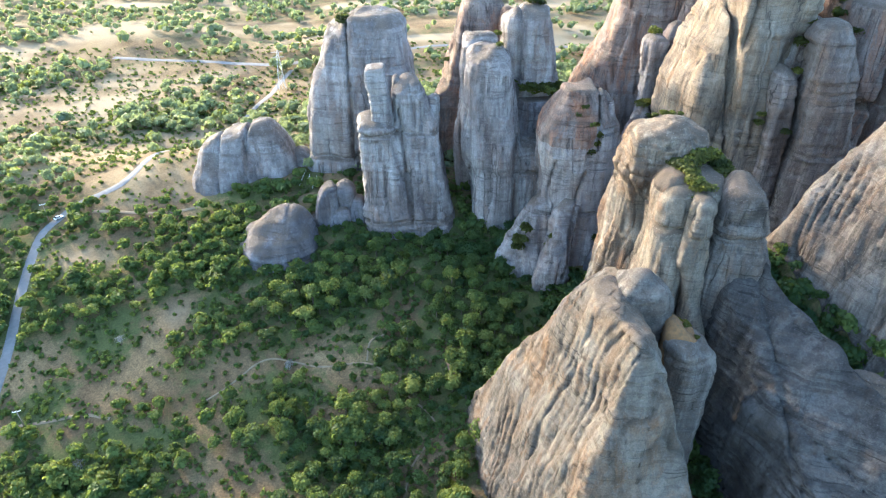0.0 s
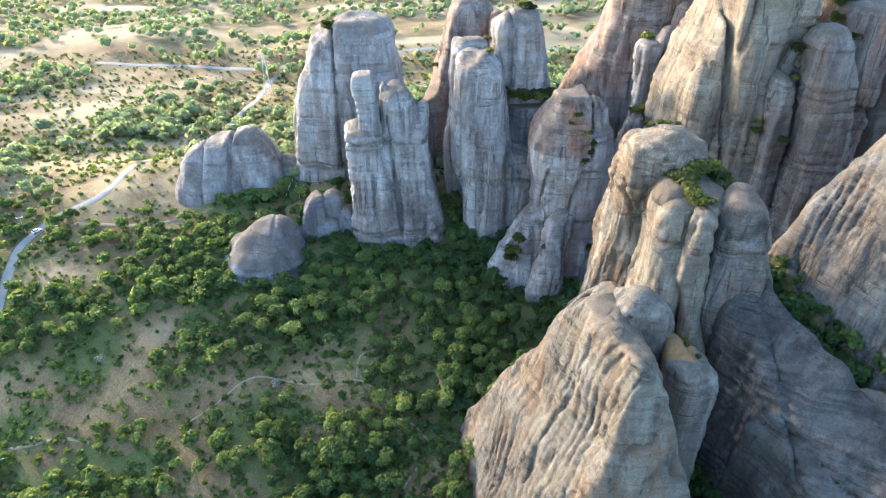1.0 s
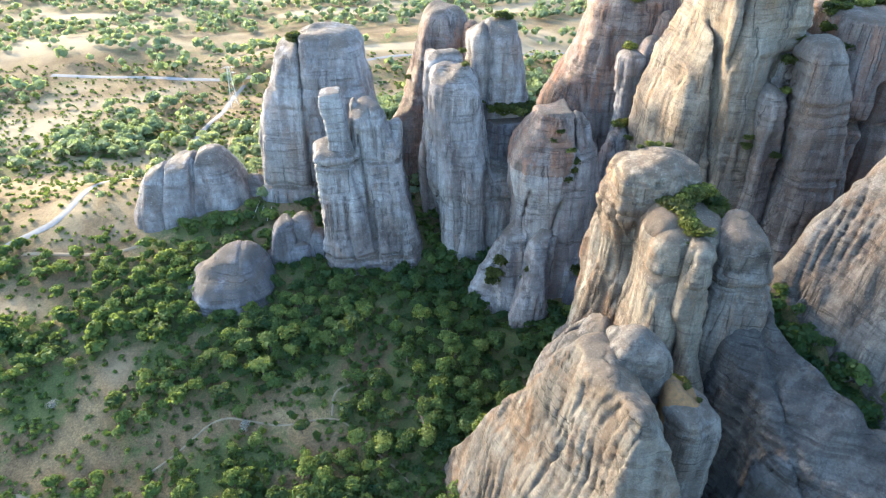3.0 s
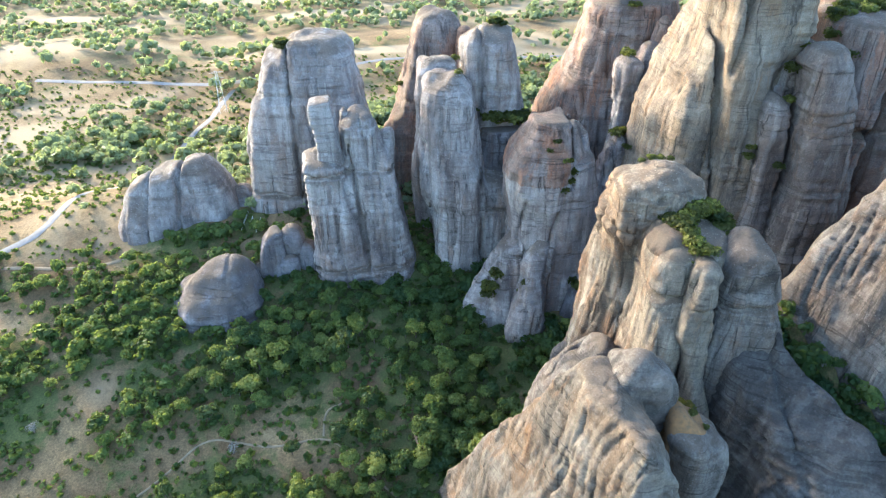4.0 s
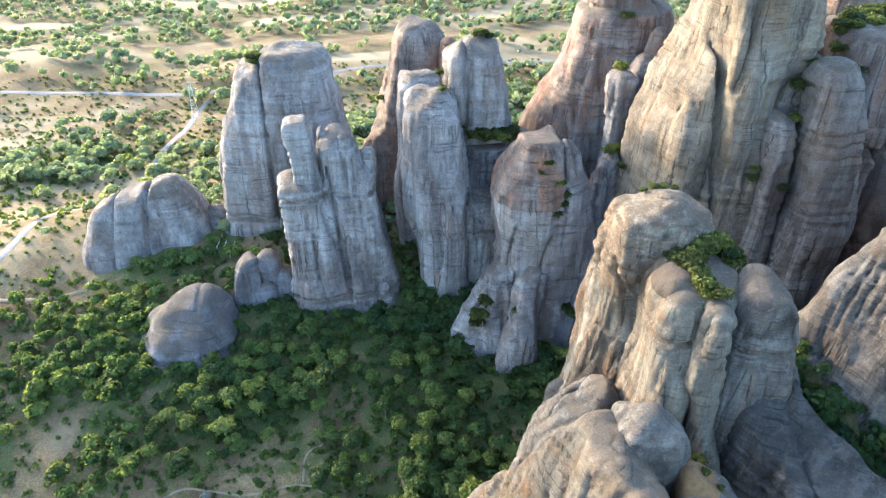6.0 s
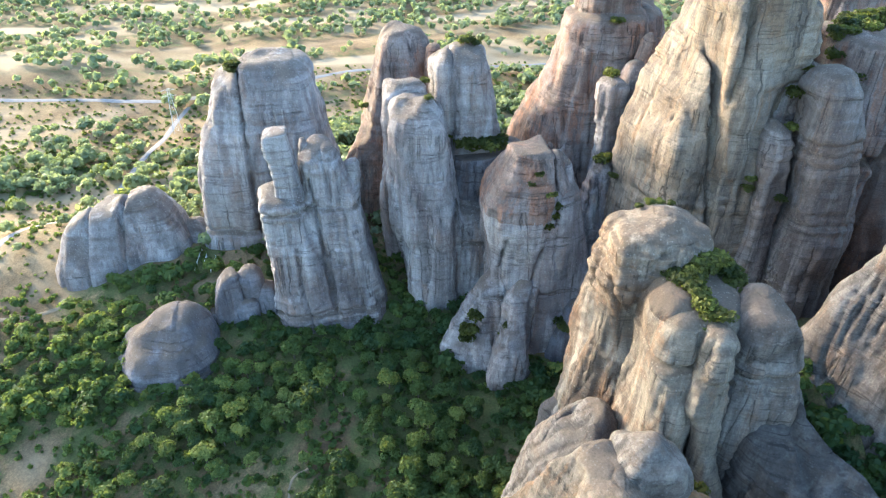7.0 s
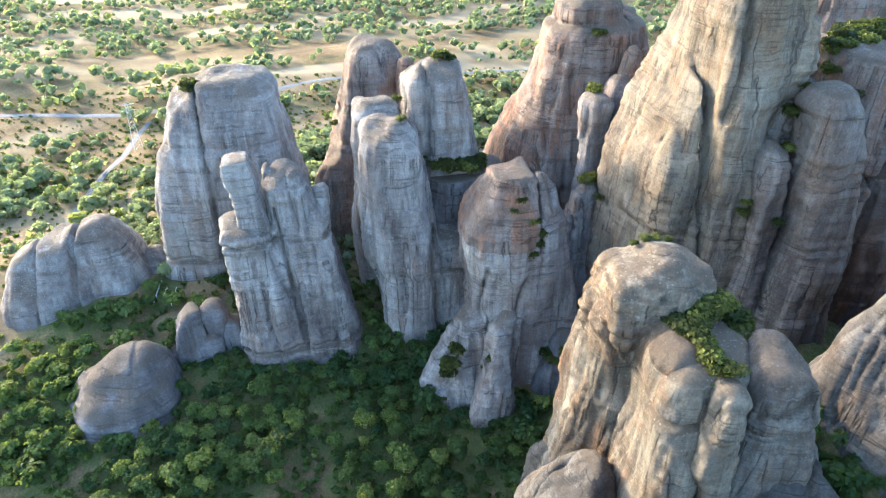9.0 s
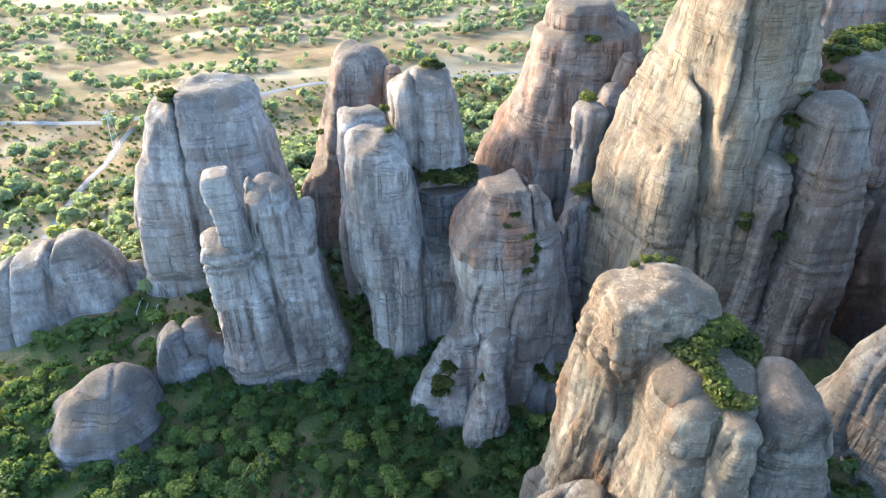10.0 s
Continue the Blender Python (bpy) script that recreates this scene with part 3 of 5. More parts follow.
rock("rock_pillar", "leaning grey pillar with a balanced block on top", [
    column([(-6, -18.5, 239.5, 14, 14), (8, -21.5, 240.5, 11.3, 12.2), (20, -23.6, 240.5, 9.6, 11), (34, -25, 241.3, 8.3, 9.5), (46, -25.8, 242, 7.2, 8.2), (52, -26.4, 242.3, 7.4, 7.8), (57, -26.6, 242.6, 6.8, 7)], 4, power=3.2),
    column([(-6, -5, 242, 14.5, 15), (8, -6, 242.5, 11.6, 13.6), (16, -7, 243, 11.3, 12.6), (29, -8.8, 243.5, 10.2, 11.4), (42, -10.5, 244.5, 9.2, 9.6), (58, -12.2, 246, 7.8, 7.4), (71, -14.5, 247.5, 5.4, 5.6)], 6, power=3.2, cap=2.0)],
    ROCK_GREY, 0.65, 2.4, 0.55, 0.45, seed=11, wave=1.3, rough=0.5,
    cracks=[("x", -12.5, 12, -17.5, 60, 246, 0.6, 2.4), ("x", -2, 4, -9, 62, 244, 0.5, 1.4), ("x", -20, 2, -24, 30, 240, 0.5, 1.0), ("x", -7, 20, -13, 70, 244, 0.4, 1.0)], ledges=[(13, 0.8, 0.8), (9, 0.6, 0.6), (51, 0.6, 0.8)],
    parts=[("balanced_block", "squared pale sandstone block", [
                column([(53, -24.2, 242, 4.4, 4.3), (59, -24.5, 242, 4.3, 4.2), (65.5, -25.2, 242, 3.7, 3.8), (70, -25.9, 242, 3.9, 3.8), (76.4, -26.6, 242, 3.8, 3.6)], 1.3, power=5.5, cap=4.5, tilt=(0.22, 0))], ROCK_GREY, dict(voxel=0.4, blend=0.7, flute=0.25, wave=0.5, rough=0.3, cracks=(), ledges=[(66.3, 0.35, 0.25), (59, 0.3, 0.15)])),
           ("pinnacle", "", [column([(48, -18.6, 247.5, 3.4, 4.5), (64, -18.4, 247.5, 2.4, 3), (72.3, -18, 247.5, 1.7, 2.2)], 3, cap=2.2)], None),
           ("pinnacle", "", [column([(56, -12.5, 248, 2.8, 3), (66, -12.8, 248, 1.9, 2.2), (70.8, -13, 248, 1.5, 1.8)], 2.2)], None),
           ("pinnacle", "", [column([(54, -9, 248, 2.8, 3), (64, -9.4, 248, 1.8, 2.2), (67.5, -9.8, 248, 1.3, 1.6)], 2.2)], None),
           ("pinnacle", "", [column([(36, -4, 247, 3.4, 4), (52, -4.8, 247.5, 2.4, 3), (57, -5.2, 247.5, 1.7, 2.4), (62, -4.6, 247.5, 2.0, 2.4), (64.5, -5.6, 247.5, 1.6, 2)], 2.5)], None)])
rock("rock_pillar", "tall pale grey sandstone column streaked with run-down stains", [
    column([(0, 24, 246, 13, 14), (13, 23.3, 246, 10.4, 12), (26, 21.8, 246.3, 11.4, 12), (43, 19.9, 247, 12.2, 12.4), (64, 18.4, 248.8, 10.8, 11.2), (73, 18.2, 249.3, 9.6, 10.2), (83, 18.6, 250, 8.6, 9)], 8, cap=2.2),
    column([(-2, 36, 247, 13, 14), (20, 35.5, 248, 11, 12.5), (40, 35, 250, 9, 10.5), (44, 35, 250, 8, 9)], 5)],
    ROCK_GREY, 0.75, 2.4, 0.5, 0.35, seed=13, wave=1.3, rough=0.4,
    cracks=[("x", 31.5, 8, 29, 62, 246, 0.6, 2.0), ("x", 19, 14, 19.5, 30, 240, 0.4, 0.8), ("x", 13, 8, 9.5, 60, 250, 0.5, 1.2)], ledges=[(33, 0.4, 0.6), (58, 0.3, 0.4), (20, 0.4, 0.4)],
    parts=[("shoulder", "dark stained flat-topped sandstone shoulder", [column([(-2, 40, 259, 13, 14), (40, 40, 259, 10.5, 12), (61, 40, 260, 9.5, 11)], 3, power=3.4, cap=4)], ROCK_DARK)])
rock("rock_pillar", "grey sandstone pillar with a bush on its flat head", [
    column([(0, 41, 265, 18, 14), (40, 39.5, 264.5, 15, 12.5), (59, 37.8, 264, 12.8, 11.5), (73, 36, 263.6, 11, 10.5), (86, 34, 263, 10.2, 9.5), (95, 33.2, 263, 9.4, 8.8)], 6, cap=2.4, tilt=(0.04, 0))],
    ROCK_GREY, 0.8, 0.8, 0.5, 0.5, seed=17, cracks=[("x", 30, 60, 30.5, 97, 266, 0.6, 1.8)], rough=0.45, wave=1.1,
    parts=[("buttress", "", [column([(0, 55, 262, 7, 8), (40, 54, 262.5, 5, 6), (62, 53.5, 263, 3.6, 5)], 6)], None)])
rock("rock_pillar", "brown-edged round-headed pillar with a knob beside it", [
    column([(0, 15, 303, 19, 16), (57, 15.2, 303, 14.6, 14), (67, 16.5, 303, 13, 12.8), (80, 17.8, 303, 10.8, 11), (91.5, 17.8, 303, 10, 10)], 12, cap=2.1),
    column([(0, 5, 297, 16, 14), (33, 4, 297, 12.2, 12), (44, 4.6, 298, 10.5, 10.5), (54, 5.5, 299, 8.5, 9)], 13, cap=2)],
    ROCK_BROWN, 0.9, 0.9, 0.5, 0.5, seed=19, ledges=[(56, 1.2, 0.8), (80, 0.6, 0.4)], rough=0.45, wave=1.1,
    parts=[("knob", "", [column([(30, 28.5, 290, 5.5, 6), (70, 28.5, 290, 4.2, 5), (87, 28, 290, 3.5, 4)], 5)], None),
           ("knob", "pale flat-topped sandstone knob", [column([(0, 15, 264, 10, 8), (40, 14.5, 263, 9, 8), (68, 14.2, 262, 8.0, 7.5), (84.8, 14.5, 262, 7.4, 7)], 5.5, cap=2.8)], ROCK_GREY)])
rock("rock_pillar", "grey pillar with a dark weathered cap and bushy ledges", [
    column([(-8, 57, 226, 18, 16), (8, 57, 226, 17, 14.6), (20, 56.3, 226, 16.4, 14), (33, 54.8, 226, 15.8, 13.6), (45, 53.2, 226, 15.2, 13.4), (57, 51.6, 226, 13.8, 13), (66, 51, 226, 11.5, 11.5)], 5, power=3.4),
    column([(30, 61, 226, 9, 10), (50, 60.2, 226, 6.6, 8.6), (61, 59.6, 226, 5.6, 7), (72.5, 59, 226.5, 4.4, 5.4)], 6, cap=2.2)],
    ROCK_GREY, 0.65, 3.0, 0.6, 0.4, seed=23, wave=1.4, rough=0.55,
    cracks=[("x", 47, 4, 53, 46, 226, 0.6, 1.6), ("x", 57, 55, 55.5, 80, 235, 0.5, 1.8), ("x", 41, 15, 41.5, 50, 226, 0.4, 0.9)], ledges=[(28, 0.4, 0.6)],
    parts=[("cap", "brown weathered flat-topped cap", [column([(50, 50.8, 226, 11.5, 11.5), (55, 50.9, 226, 13.1, 12.8), (59, 50.6, 226, 13.1, 12.9), (64, 50.2, 226, 11.4, 12), (70, 50.2, 226, 8.6, 8.8), (76, 50.6, 225.8, 6.6, 6.6)], 2.0, power=3.4, cap=4)], ROCK_BROWN),
           ("foot_slab", "tilted pale slab overgrown with bushes", [column([(-12, 32, 214, 12, 7), (6, 32, 215, 10, 6), (20, 36, 217, 7, 5), (36, 42, 219, 3.4, 4)], 5, power=4, tilt=(0.5, 0.1), rot=-25)], None),
           ("foot_slab", "", [column([(-12, 42, 206, 6.5, 6), (8, 43.5, 207.5, 6, 6.5), (22, 46.5, 211, 5.5, 6), (36, 50, 216, 4.5, 5)], 9, power=3.4, cap=1.9)], None),
           ("foot_slab", "", [column([(-12, 65, 208, 10, 8), (10, 66, 210, 8, 6.5), (26, 69, 214, 5, 5)], 9)], ROCK_DARK)])
rock("rock_pillar", "small pointed sandstone pinnacle with a bush on it", [
    column([(0, 80, 238.5, 9, 8.5), (34, 79, 238, 6.8, 6.8), (46, 78.4, 237.8, 6.5, 5.8), (55, 78, 237.5, 4.8, 4.8), (64, 78, 237.5, 2.8, 3.2)], 6, cap=2.0)],
    ROCK_GREY, 0.7, 1.0, 0.5, seed=27, wave=0.9, cracks=[("x", 77, 40, 76.5, 62, 240, 0.5, 1.2)])
rock("rock_tower", "massive brown sandstone tower with rust-coloured flank", [
    column([(0, 84, 280, 37, 29), (40, 84.5, 278.5, 30.5, 24), (60, 84.3, 277, 25.5, 21), (68, 85.7, 276.5, 23.2, 19), (76, 87.8, 276, 20.3, 17.5), (87, 89.5, 276, 18.2, 16), (96, 90.3, 276, 16.8, 15), (101, 90.3, 276, 15.8, 14), (105, 90, 276, 14.5, 13)], 6, power=2.8, cap=2.6),
    column([(80, 88, 276, 13, 12), (103, 87.5, 276, 11, 10.5), (110.5, 87, 276, 10, 9.5)], 5, power=3.2, cap=3)],
    ROCK_BROWN, 0.9, 0.9, 0.45, 0.5, seed=29, group="sandstone towers", rough=0.45, wave=1.1, ledges=[(102, 0.6, 0.7)],
    cracks=[("x", 98.5, 60, 97, 112, 272, 0.6, 1.5), ("x", 80, 60, 79, 90, 268, 0.5, 0.8)],
    parts=[("pinnacle", "pale knobbed pinnacle against the brown wall", [
                column([(10, 83, 249, 7, 7), (60, 82.8, 248.5, 4.0, 4.6), (70, 82.8, 248.5, 3.2, 4), (78, 82.6, 248, 4.6, 5), (88, 82.8, 248, 4.0, 4.6)], 4.5, power=2.8)], ROCK_GREY),
           ("pinnacle", "", [column([(10, 91.5, 252, 6.5, 7), (70, 91.2, 252, 4.2, 4.8), (91.5, 91, 252, 3.4, 4)], 7)], ROCK_GREY),
           ("pinnacle", "", [column([(10, 97, 256, 7, 7), (75, 96.6, 256, 4.4, 4.8), (98, 96.5, 256, 3.4, 4)], 7)], None)])
rock("rock_tower", "huge pale sandstone wall lit along its fluted face", [
    column([(5, 97, 224, 18.5, 21), (60, 96.6, 224, 14.8, 20), (75, 96.2, 224, 15.2, 20), (84, 97.6, 224, 13.6, 19.5), (92, 98.8, 224, 12.6, 19), (104, 101.6, 224, 9.9, 17), (113, 104, 224, 7.6, 13), (122, 106, 224, 5.6, 9)], 6, power=4.0, cap=2.0, rot=8),
    column([(5, 106, 211, 10.5, 13), (45, 104.5, 211, 9, 12.3), (62, 103, 211, 8.2, 12), (85, 101, 211.5, 7.4, 12), (105, 98.8, 213, 7.4, 12), (120, 98.4, 215, 7.0, 11.5), (136, 100, 217, 6.4, 9.5)], 6, power=3.4),
    column([(82, 104, 217, 4.5, 8), (96, 106, 216, 8.4, 11), (110, 107.5, 215.5, 9.6, 11.5), (124, 106.5, 216.5, 8.4, 11), (140, 107.5, 219, 6.8, 9)], 7, power=3.0),
    column([(5, 108, 228, 24, 16), (95, 107, 228, 15, 12), (138, 107, 227, 10, 9)], 8)],
    ROCK_PALE, 0.92, 4.0, 0.45, 0.6, seed=31, flute_size=4.5, group="sandstone towers", wave=1.0, rough=0.5,
    cracks=[("x", 98.5, 50, 90.8, 118, 216, 0.6, 3.0), ("x", 95.3, 96, 97.5, 142, 217, 0.55, 3.0), ("x", 104, 60, 103, 100, 210, 0.45, 1.6), ((.334, -.943), -184, 60, -185.5, 92, 240, 0.4, 0.9), ((.334, -.943), -173, 64, -172, 90, 240, 0.4, 0.9), ((.334, -.943), -164, 40, -161, 72, 240, 0.4, 0.9)],
    ledges=[(98, 0.45, 0.4), (62, 0.5, 0.5), (87, 0.3, 0.35)],
    parts=[("side_pillar", "", [column([(10, 113, 200.5, 6.5, 6.5), (40, 112.4, 200.5, 5, 5.6), (60, 111.8, 200.5, 4.3, 5), (80, 109.6, 200.8, 4.3, 4.8), (91.5, 109, 201, 3.6, 4)], 5.5, cap=2.1)], ROCK_TAUPE),
           ("side_pillar", "leaning grey side pillar with a rounded head", [column([(5, 127, 197, 14, 12), (36, 127, 197.5, 11, 10.4), (62, 125.8, 198, 9, 9.2), (82, 123.6, 198.5, 7.7, 8.2), (98, 120.4, 199, 6.8, 7), (106, 118.6, 199.3, 5.4, 6)], 8, cap=2.1)], ROCK_TAUPE),
           ("overhang", "brown bulging block under the wall top", [column([(88, 111.5, 214, 4, 6), (97, 112.8, 212.5, 4.2, 5.6), (108, 115, 211.5, 5, 6.4), (119, 113.5, 212.5, 4.4, 6)], 5)], None)])
rock("rock_tower", "brown sandstone massif with bushes on its ledges", [
    lobe((151, 218), (24, 25), 5, 109, (151, 217), (22, 18), 5, power=3.6, cap=3.6)],
    ROCK_BROWN, 1.0, 1.0, 0.9, 0.5, seed=37, group="sandstone towers", cracks=[("x", 140, 20, 143, 90, 215, 0.9, 3.0)], ledges=[(78, 1.2, 1.6)], rough=0.6,
    # first buttress is an added filler, blocks bright ground seen through the cleft
    parts=[("buttress", "dark stained rock closing the cleft", [column([(5, 120, 213, 11, 9), (80, 119.5, 213, 8.5, 8), (102, 119.5, 213.5, 6.5, 7)], 6)], ROCK_GREY),
           ("buttress", "", [lobe((139, 205), (9, 9), 5, 72, (138, 206), (6, 6), 8)], ROCK_GREY),
           ("buttress", "", [lobe((153, 204), (9, 9), 5, 64, (153, 204), (7, 7), 8)], ROCK_GREY)])
rock("rock_tower", "far brown sandstone crag behind the massif", [
    lobe((196, 290), (28, 24), 5, 118, (190, 290), (22, 20), 16, cap=2.2),
    lobe((176, 284), (10, 12), 5, 106, (176, 284), (7, 8), 9)],
    ROCK_BROWN, 1.4, 1.2, 0.9, 0.6, seed=39, group="sandstone towers")
rock("rock_tower", "grey sandstone shoulder with deep diagonal flutes", [
    wedge((84, 178, 92, 206, 0, 120), [
        ((99.4, 146, 66.9), (-.87, -.42, .26)), ((112, 108, 52), (.45, -.88, .12)), ((104, 159, 60), (-.35, .9, .25)),
        ((104, 157, 80), (-.80, -.05, .60)), ((150, 160, 108), (0, 0, 1)), ((166, 160, 60), (.97, 0, .2))], 4.0)],
    ROCK_FLUTED, 0.85, 1.5, 0.4, 0.08, seed=41, flute_size=4.0, ribs=((0.37, -0.91, 0.15), 2.9, 1.25), group="sandstone towers", wave=1.0, rough=0.4)
FOOT.append((138, 170, 28, 28))
rock("rock_tower", "sunlit sandstone tower with a rounded head and bushes", [
    column([(-25, 58, 167, 13, 13), (20, 58.5, 167, 10.5, 11), (44, 58.8, 166.5, 9.2, 9.4), (62, 58.2, 166.3, 8.4, 9), (68, 59, 165.5, 7.8, 8.8), (76, 60, 164.5, 8.2, 9)], 5, power=3.0),
    column([(-25, 62, 156, 10, 11), (20, 61.5, 155.5, 7.6, 9), (50, 61.2, 155, 5.8, 8.2), (64, 61.6, 154.6, 5.2, 7.6), (76, 63, 155, 4.8, 7)], 6, power=2.8),
    column([(-25, 61, 143, 9, 10), (20, 60.5, 143, 6.8, 8.4), (43, 60, 143.3, 5.2, 7.2), (60, 59.8, 143.6, 4.6, 6.8), (70, 60, 145, 4.4, 6.2), (78, 60.6, 147, 3.8, 5)], 5, power=3),
    column([(-25, 63.5, 153.5, 13, 19), (40, 64, 153.5, 9.2, 17.4), (62, 64.3, 153, 8.4, 16.6), (72, 64.8, 152.5, 7.8, 14.5), (79, 65.6, 152.5, 7, 12.5)], 3.5, power=5, cap=3.0),
    column([(-25, 69, 150, 11, 12), (30, 68.5, 149.5, 8, 9), (55, 68.4, 149.5, 6.8, 8), (70, 68, 149.5, 6.3, 7.6), (80.5, 67.6, 150.5, 5.8, 7.2)], 4, power=3.0, cap=2.8)],
    ROCK_SUN, 0.5, 2.6, 0.6, 0.35, seed=43, group="sandstone towers", ribs=((0.1, 0.98, 0.10), 3.6, 0.8), wave=1.2, rough=0.45,
    cracks=[("y", 153, 30, 158, 76, 60, 0.6, 1.6)], ledges=[(67.5, 0.7, 0.7)],
    parts=[("head", "dark lichen-topped sandstone head", [column([(56, 59.4, 165.5, 6, 7), (66, 59.6, 164, 8.2, 8.4), (73, 60, 163.4, 9.8, 9.4), (78, 60.6, 163, 10.7, 9.9), (83, 61.3, 163, 10.2, 9.6), (86.8, 62, 163, 9.2, 9)], 5, power=2.9, cap=2.5)], None, dict(rough=0.6, bed=0.6, ledges=[(79.5, 0.5, 0.5), (74.5, 0.4, 0.4), (83, 0.3, 0.35)])),
           ("knob", "pale weathered knob among the bushes", [column([(55, 64.8, 141, 3.4, 4), (70, 64.8, 141.5, 3.2, 4), (78.5, 65.4, 143, 3, 4)], 4, power=2.8)], ROCK_PALE),
           ("lichen_knob", "dark lichen-crusted knob on the front pillar", [column([(71, 60.3, 146, 3.4, 4.4), (75.5, 60, 146, 4.2, 5.2), (80.5, 60.8, 147.5, 3.8, 4.8)], 4.5, power=2.8, cap=2.3)], ROCK_CAP),
           ("drip_column", "pale bulging drip-shaped column", [
               column([(-25, 70.5, 130.5, 5.5, 6), (38, 68.6, 133.3, 3.3, 4), (50, 67, 134, 2.5, 3.2), (56, 66.9, 134.5, 2.9, 3.3), (61, 65.7, 135, 4.2, 4.2), (66, 65.1, 135.5, 4.1, 4.1), (70.5, 65.2, 136.5, 2.4, 3), (73, 65.5, 137, 2.4, 3), (78.5, 66.2, 138.5, 2.7, 3)], 3, power=2.5)], ROCK_PALE),
           ("shoulder", "grey domed shoulder with a gravelly top", [
               column([(-25, 80, 142, 10, 11), (30, 79, 141.5, 9.4, 10.4), (48, 78.2, 140.6, 9, 10), (58, 77.4, 140, 8.2, 9.4), (66, 76.6, 140, 6.7, 8.4), (70, 76.4, 140.3, 6.6, 8.2), (80, 75.3, 143.5, 5.4, 7.4)], 6, power=2.8, cap=2.2)], ROCK_FLUTED),
           ("foot", "grey lower foot of the tower", [
               column([(-25, 52, 170, 12, 12), (8, 51.5, 170, 8.6, 9), (20, 52, 169.5, 7, 8), (31, 54, 168.5, 5, 6)], 10, power=2.6, cap=2),
               column([(-25, 44, 151, 16, 14), (15, 44.5, 151, 12.5, 11.5), (30, 47, 150.5, 10, 10), (46, 52, 149.5, 7.5, 8.5)], 20, power=2.5, cap=1.8)], ROCK_FLUTED)])
rock("rock_slab", "dark sandstone slab sloping to the gully, tower shade in its colour", [
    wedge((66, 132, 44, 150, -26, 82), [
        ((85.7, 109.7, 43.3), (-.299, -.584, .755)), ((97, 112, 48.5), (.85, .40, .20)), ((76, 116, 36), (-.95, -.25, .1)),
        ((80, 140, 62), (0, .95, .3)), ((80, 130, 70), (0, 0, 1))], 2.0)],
    ROCK_SLAB_SHADED, 0.8, 1.3, 0.5, 0.6, seed=45, group="sandstone towers", cracks=[("x", 84, 20, 81, 60, 135, 0.5, 1.6), ((.8, .6), 128, 20, 133, 70, 999, 0.35, 1.3)], wave=1.0, rough=0.4, ribs=((0.25, 0.2, 0.95), 2.4, 1.5),
    parts=[("ledge", "overhanging curved ledge on the slab", [wedge((92, 124, 84, 118, 20, 52), [
        ((104, 100, 40.6), (-.299, -.584, .755)), ((108, 104, 42), (.80, .45, .30)), ((97, 98, 36), (-.75, -.1, -.65)), ((100, 92, 34), (-.1, -.8, -.6)), ((108, 112, 42), (0, .95, .3))], 2.0)], ROCK_FLUTED, dict(cracks=(), ribs=((0.25, 0.2, 0.95), 2.0, 0.9)))])
FOOT.append((97, 102, 19, 42))
FOOT.append((100, 75, 24, 30))
rock("rock_tower", "ribbed pale sandstone pyramid leaning over the valley", [
    wedge((2, 78, 88, 152, -30, 72), [
        ((32.2, 115.2, 34), (-.927, -.243, .284)), ((43.4, 98.2, 41.8), (-.02, -.95, .29)), ((51, 107, 48), (.95, .05, .28)),
        ((27, 140.5, 28), (.0, .94, .33)), ((40, 112, 59.6), (-.05, .02, 1)), ((42.5, 116, 60.5), (.67, 0, .74)), ((30, 121, 58.5), (-.62, .5, .6))], 1.6)],
    ROCK_RIB, 0.62, 1.0, 0.4, 0.45, seed=47, ribs=((0.29, -0.95, 0.125), 2.9, 1.15), group="sandstone towers", wave=0.9, rough=0.45,
    cracks=[((.2, .98), 118, 5, 124, 55, 999, 0.5, 1.4)], ledges=[(50, 0.6, 0.4)],
    parts=[("summit_boulder", "rounded grey boulder on the ridge", [column([(-10, 50.5, 127, 9, 9), (44, 50.5, 127, 6.8, 7), (56, 49.6, 126, 6.3, 6.6), (62.3, 49, 125.6, 5.6, 5.6)], 6, power=2.7)], ROCK_FLUTED)])
FOOT.append((40, 118, 30, 24))
rock("rock_pillar", "top-heavy sandstone pillar with a dry grassy head", [
    column([(-25, 63.5, 114, 5.5, 5.5), (20, 62.8, 115, 4.3, 5), (28, 62.2, 116, 5.0, 5.8), (38, 61.6, 117, 6.2, 6.5), (46, 61, 118, 6.4, 6.8), (51, 60.5, 118.6, 5.8, 6.4)], 4.5, power=3.2, tilt=(-0.25, 0))],
    ROCK_FLUTED, 0.5, 2.5, 0.4, 0.4, seed=53, wave=0.7, rough=0.35,
    parts=[("turf", "dry orange grass turf", [column([(45, 60, 119, 5.6, 6.2), (52.4, 59.6, 119.4, 4.8, 5.4)], 4.5, power=2.8, cap=2.0, tilt=(-0.28, 0))], DRY_TURF)])
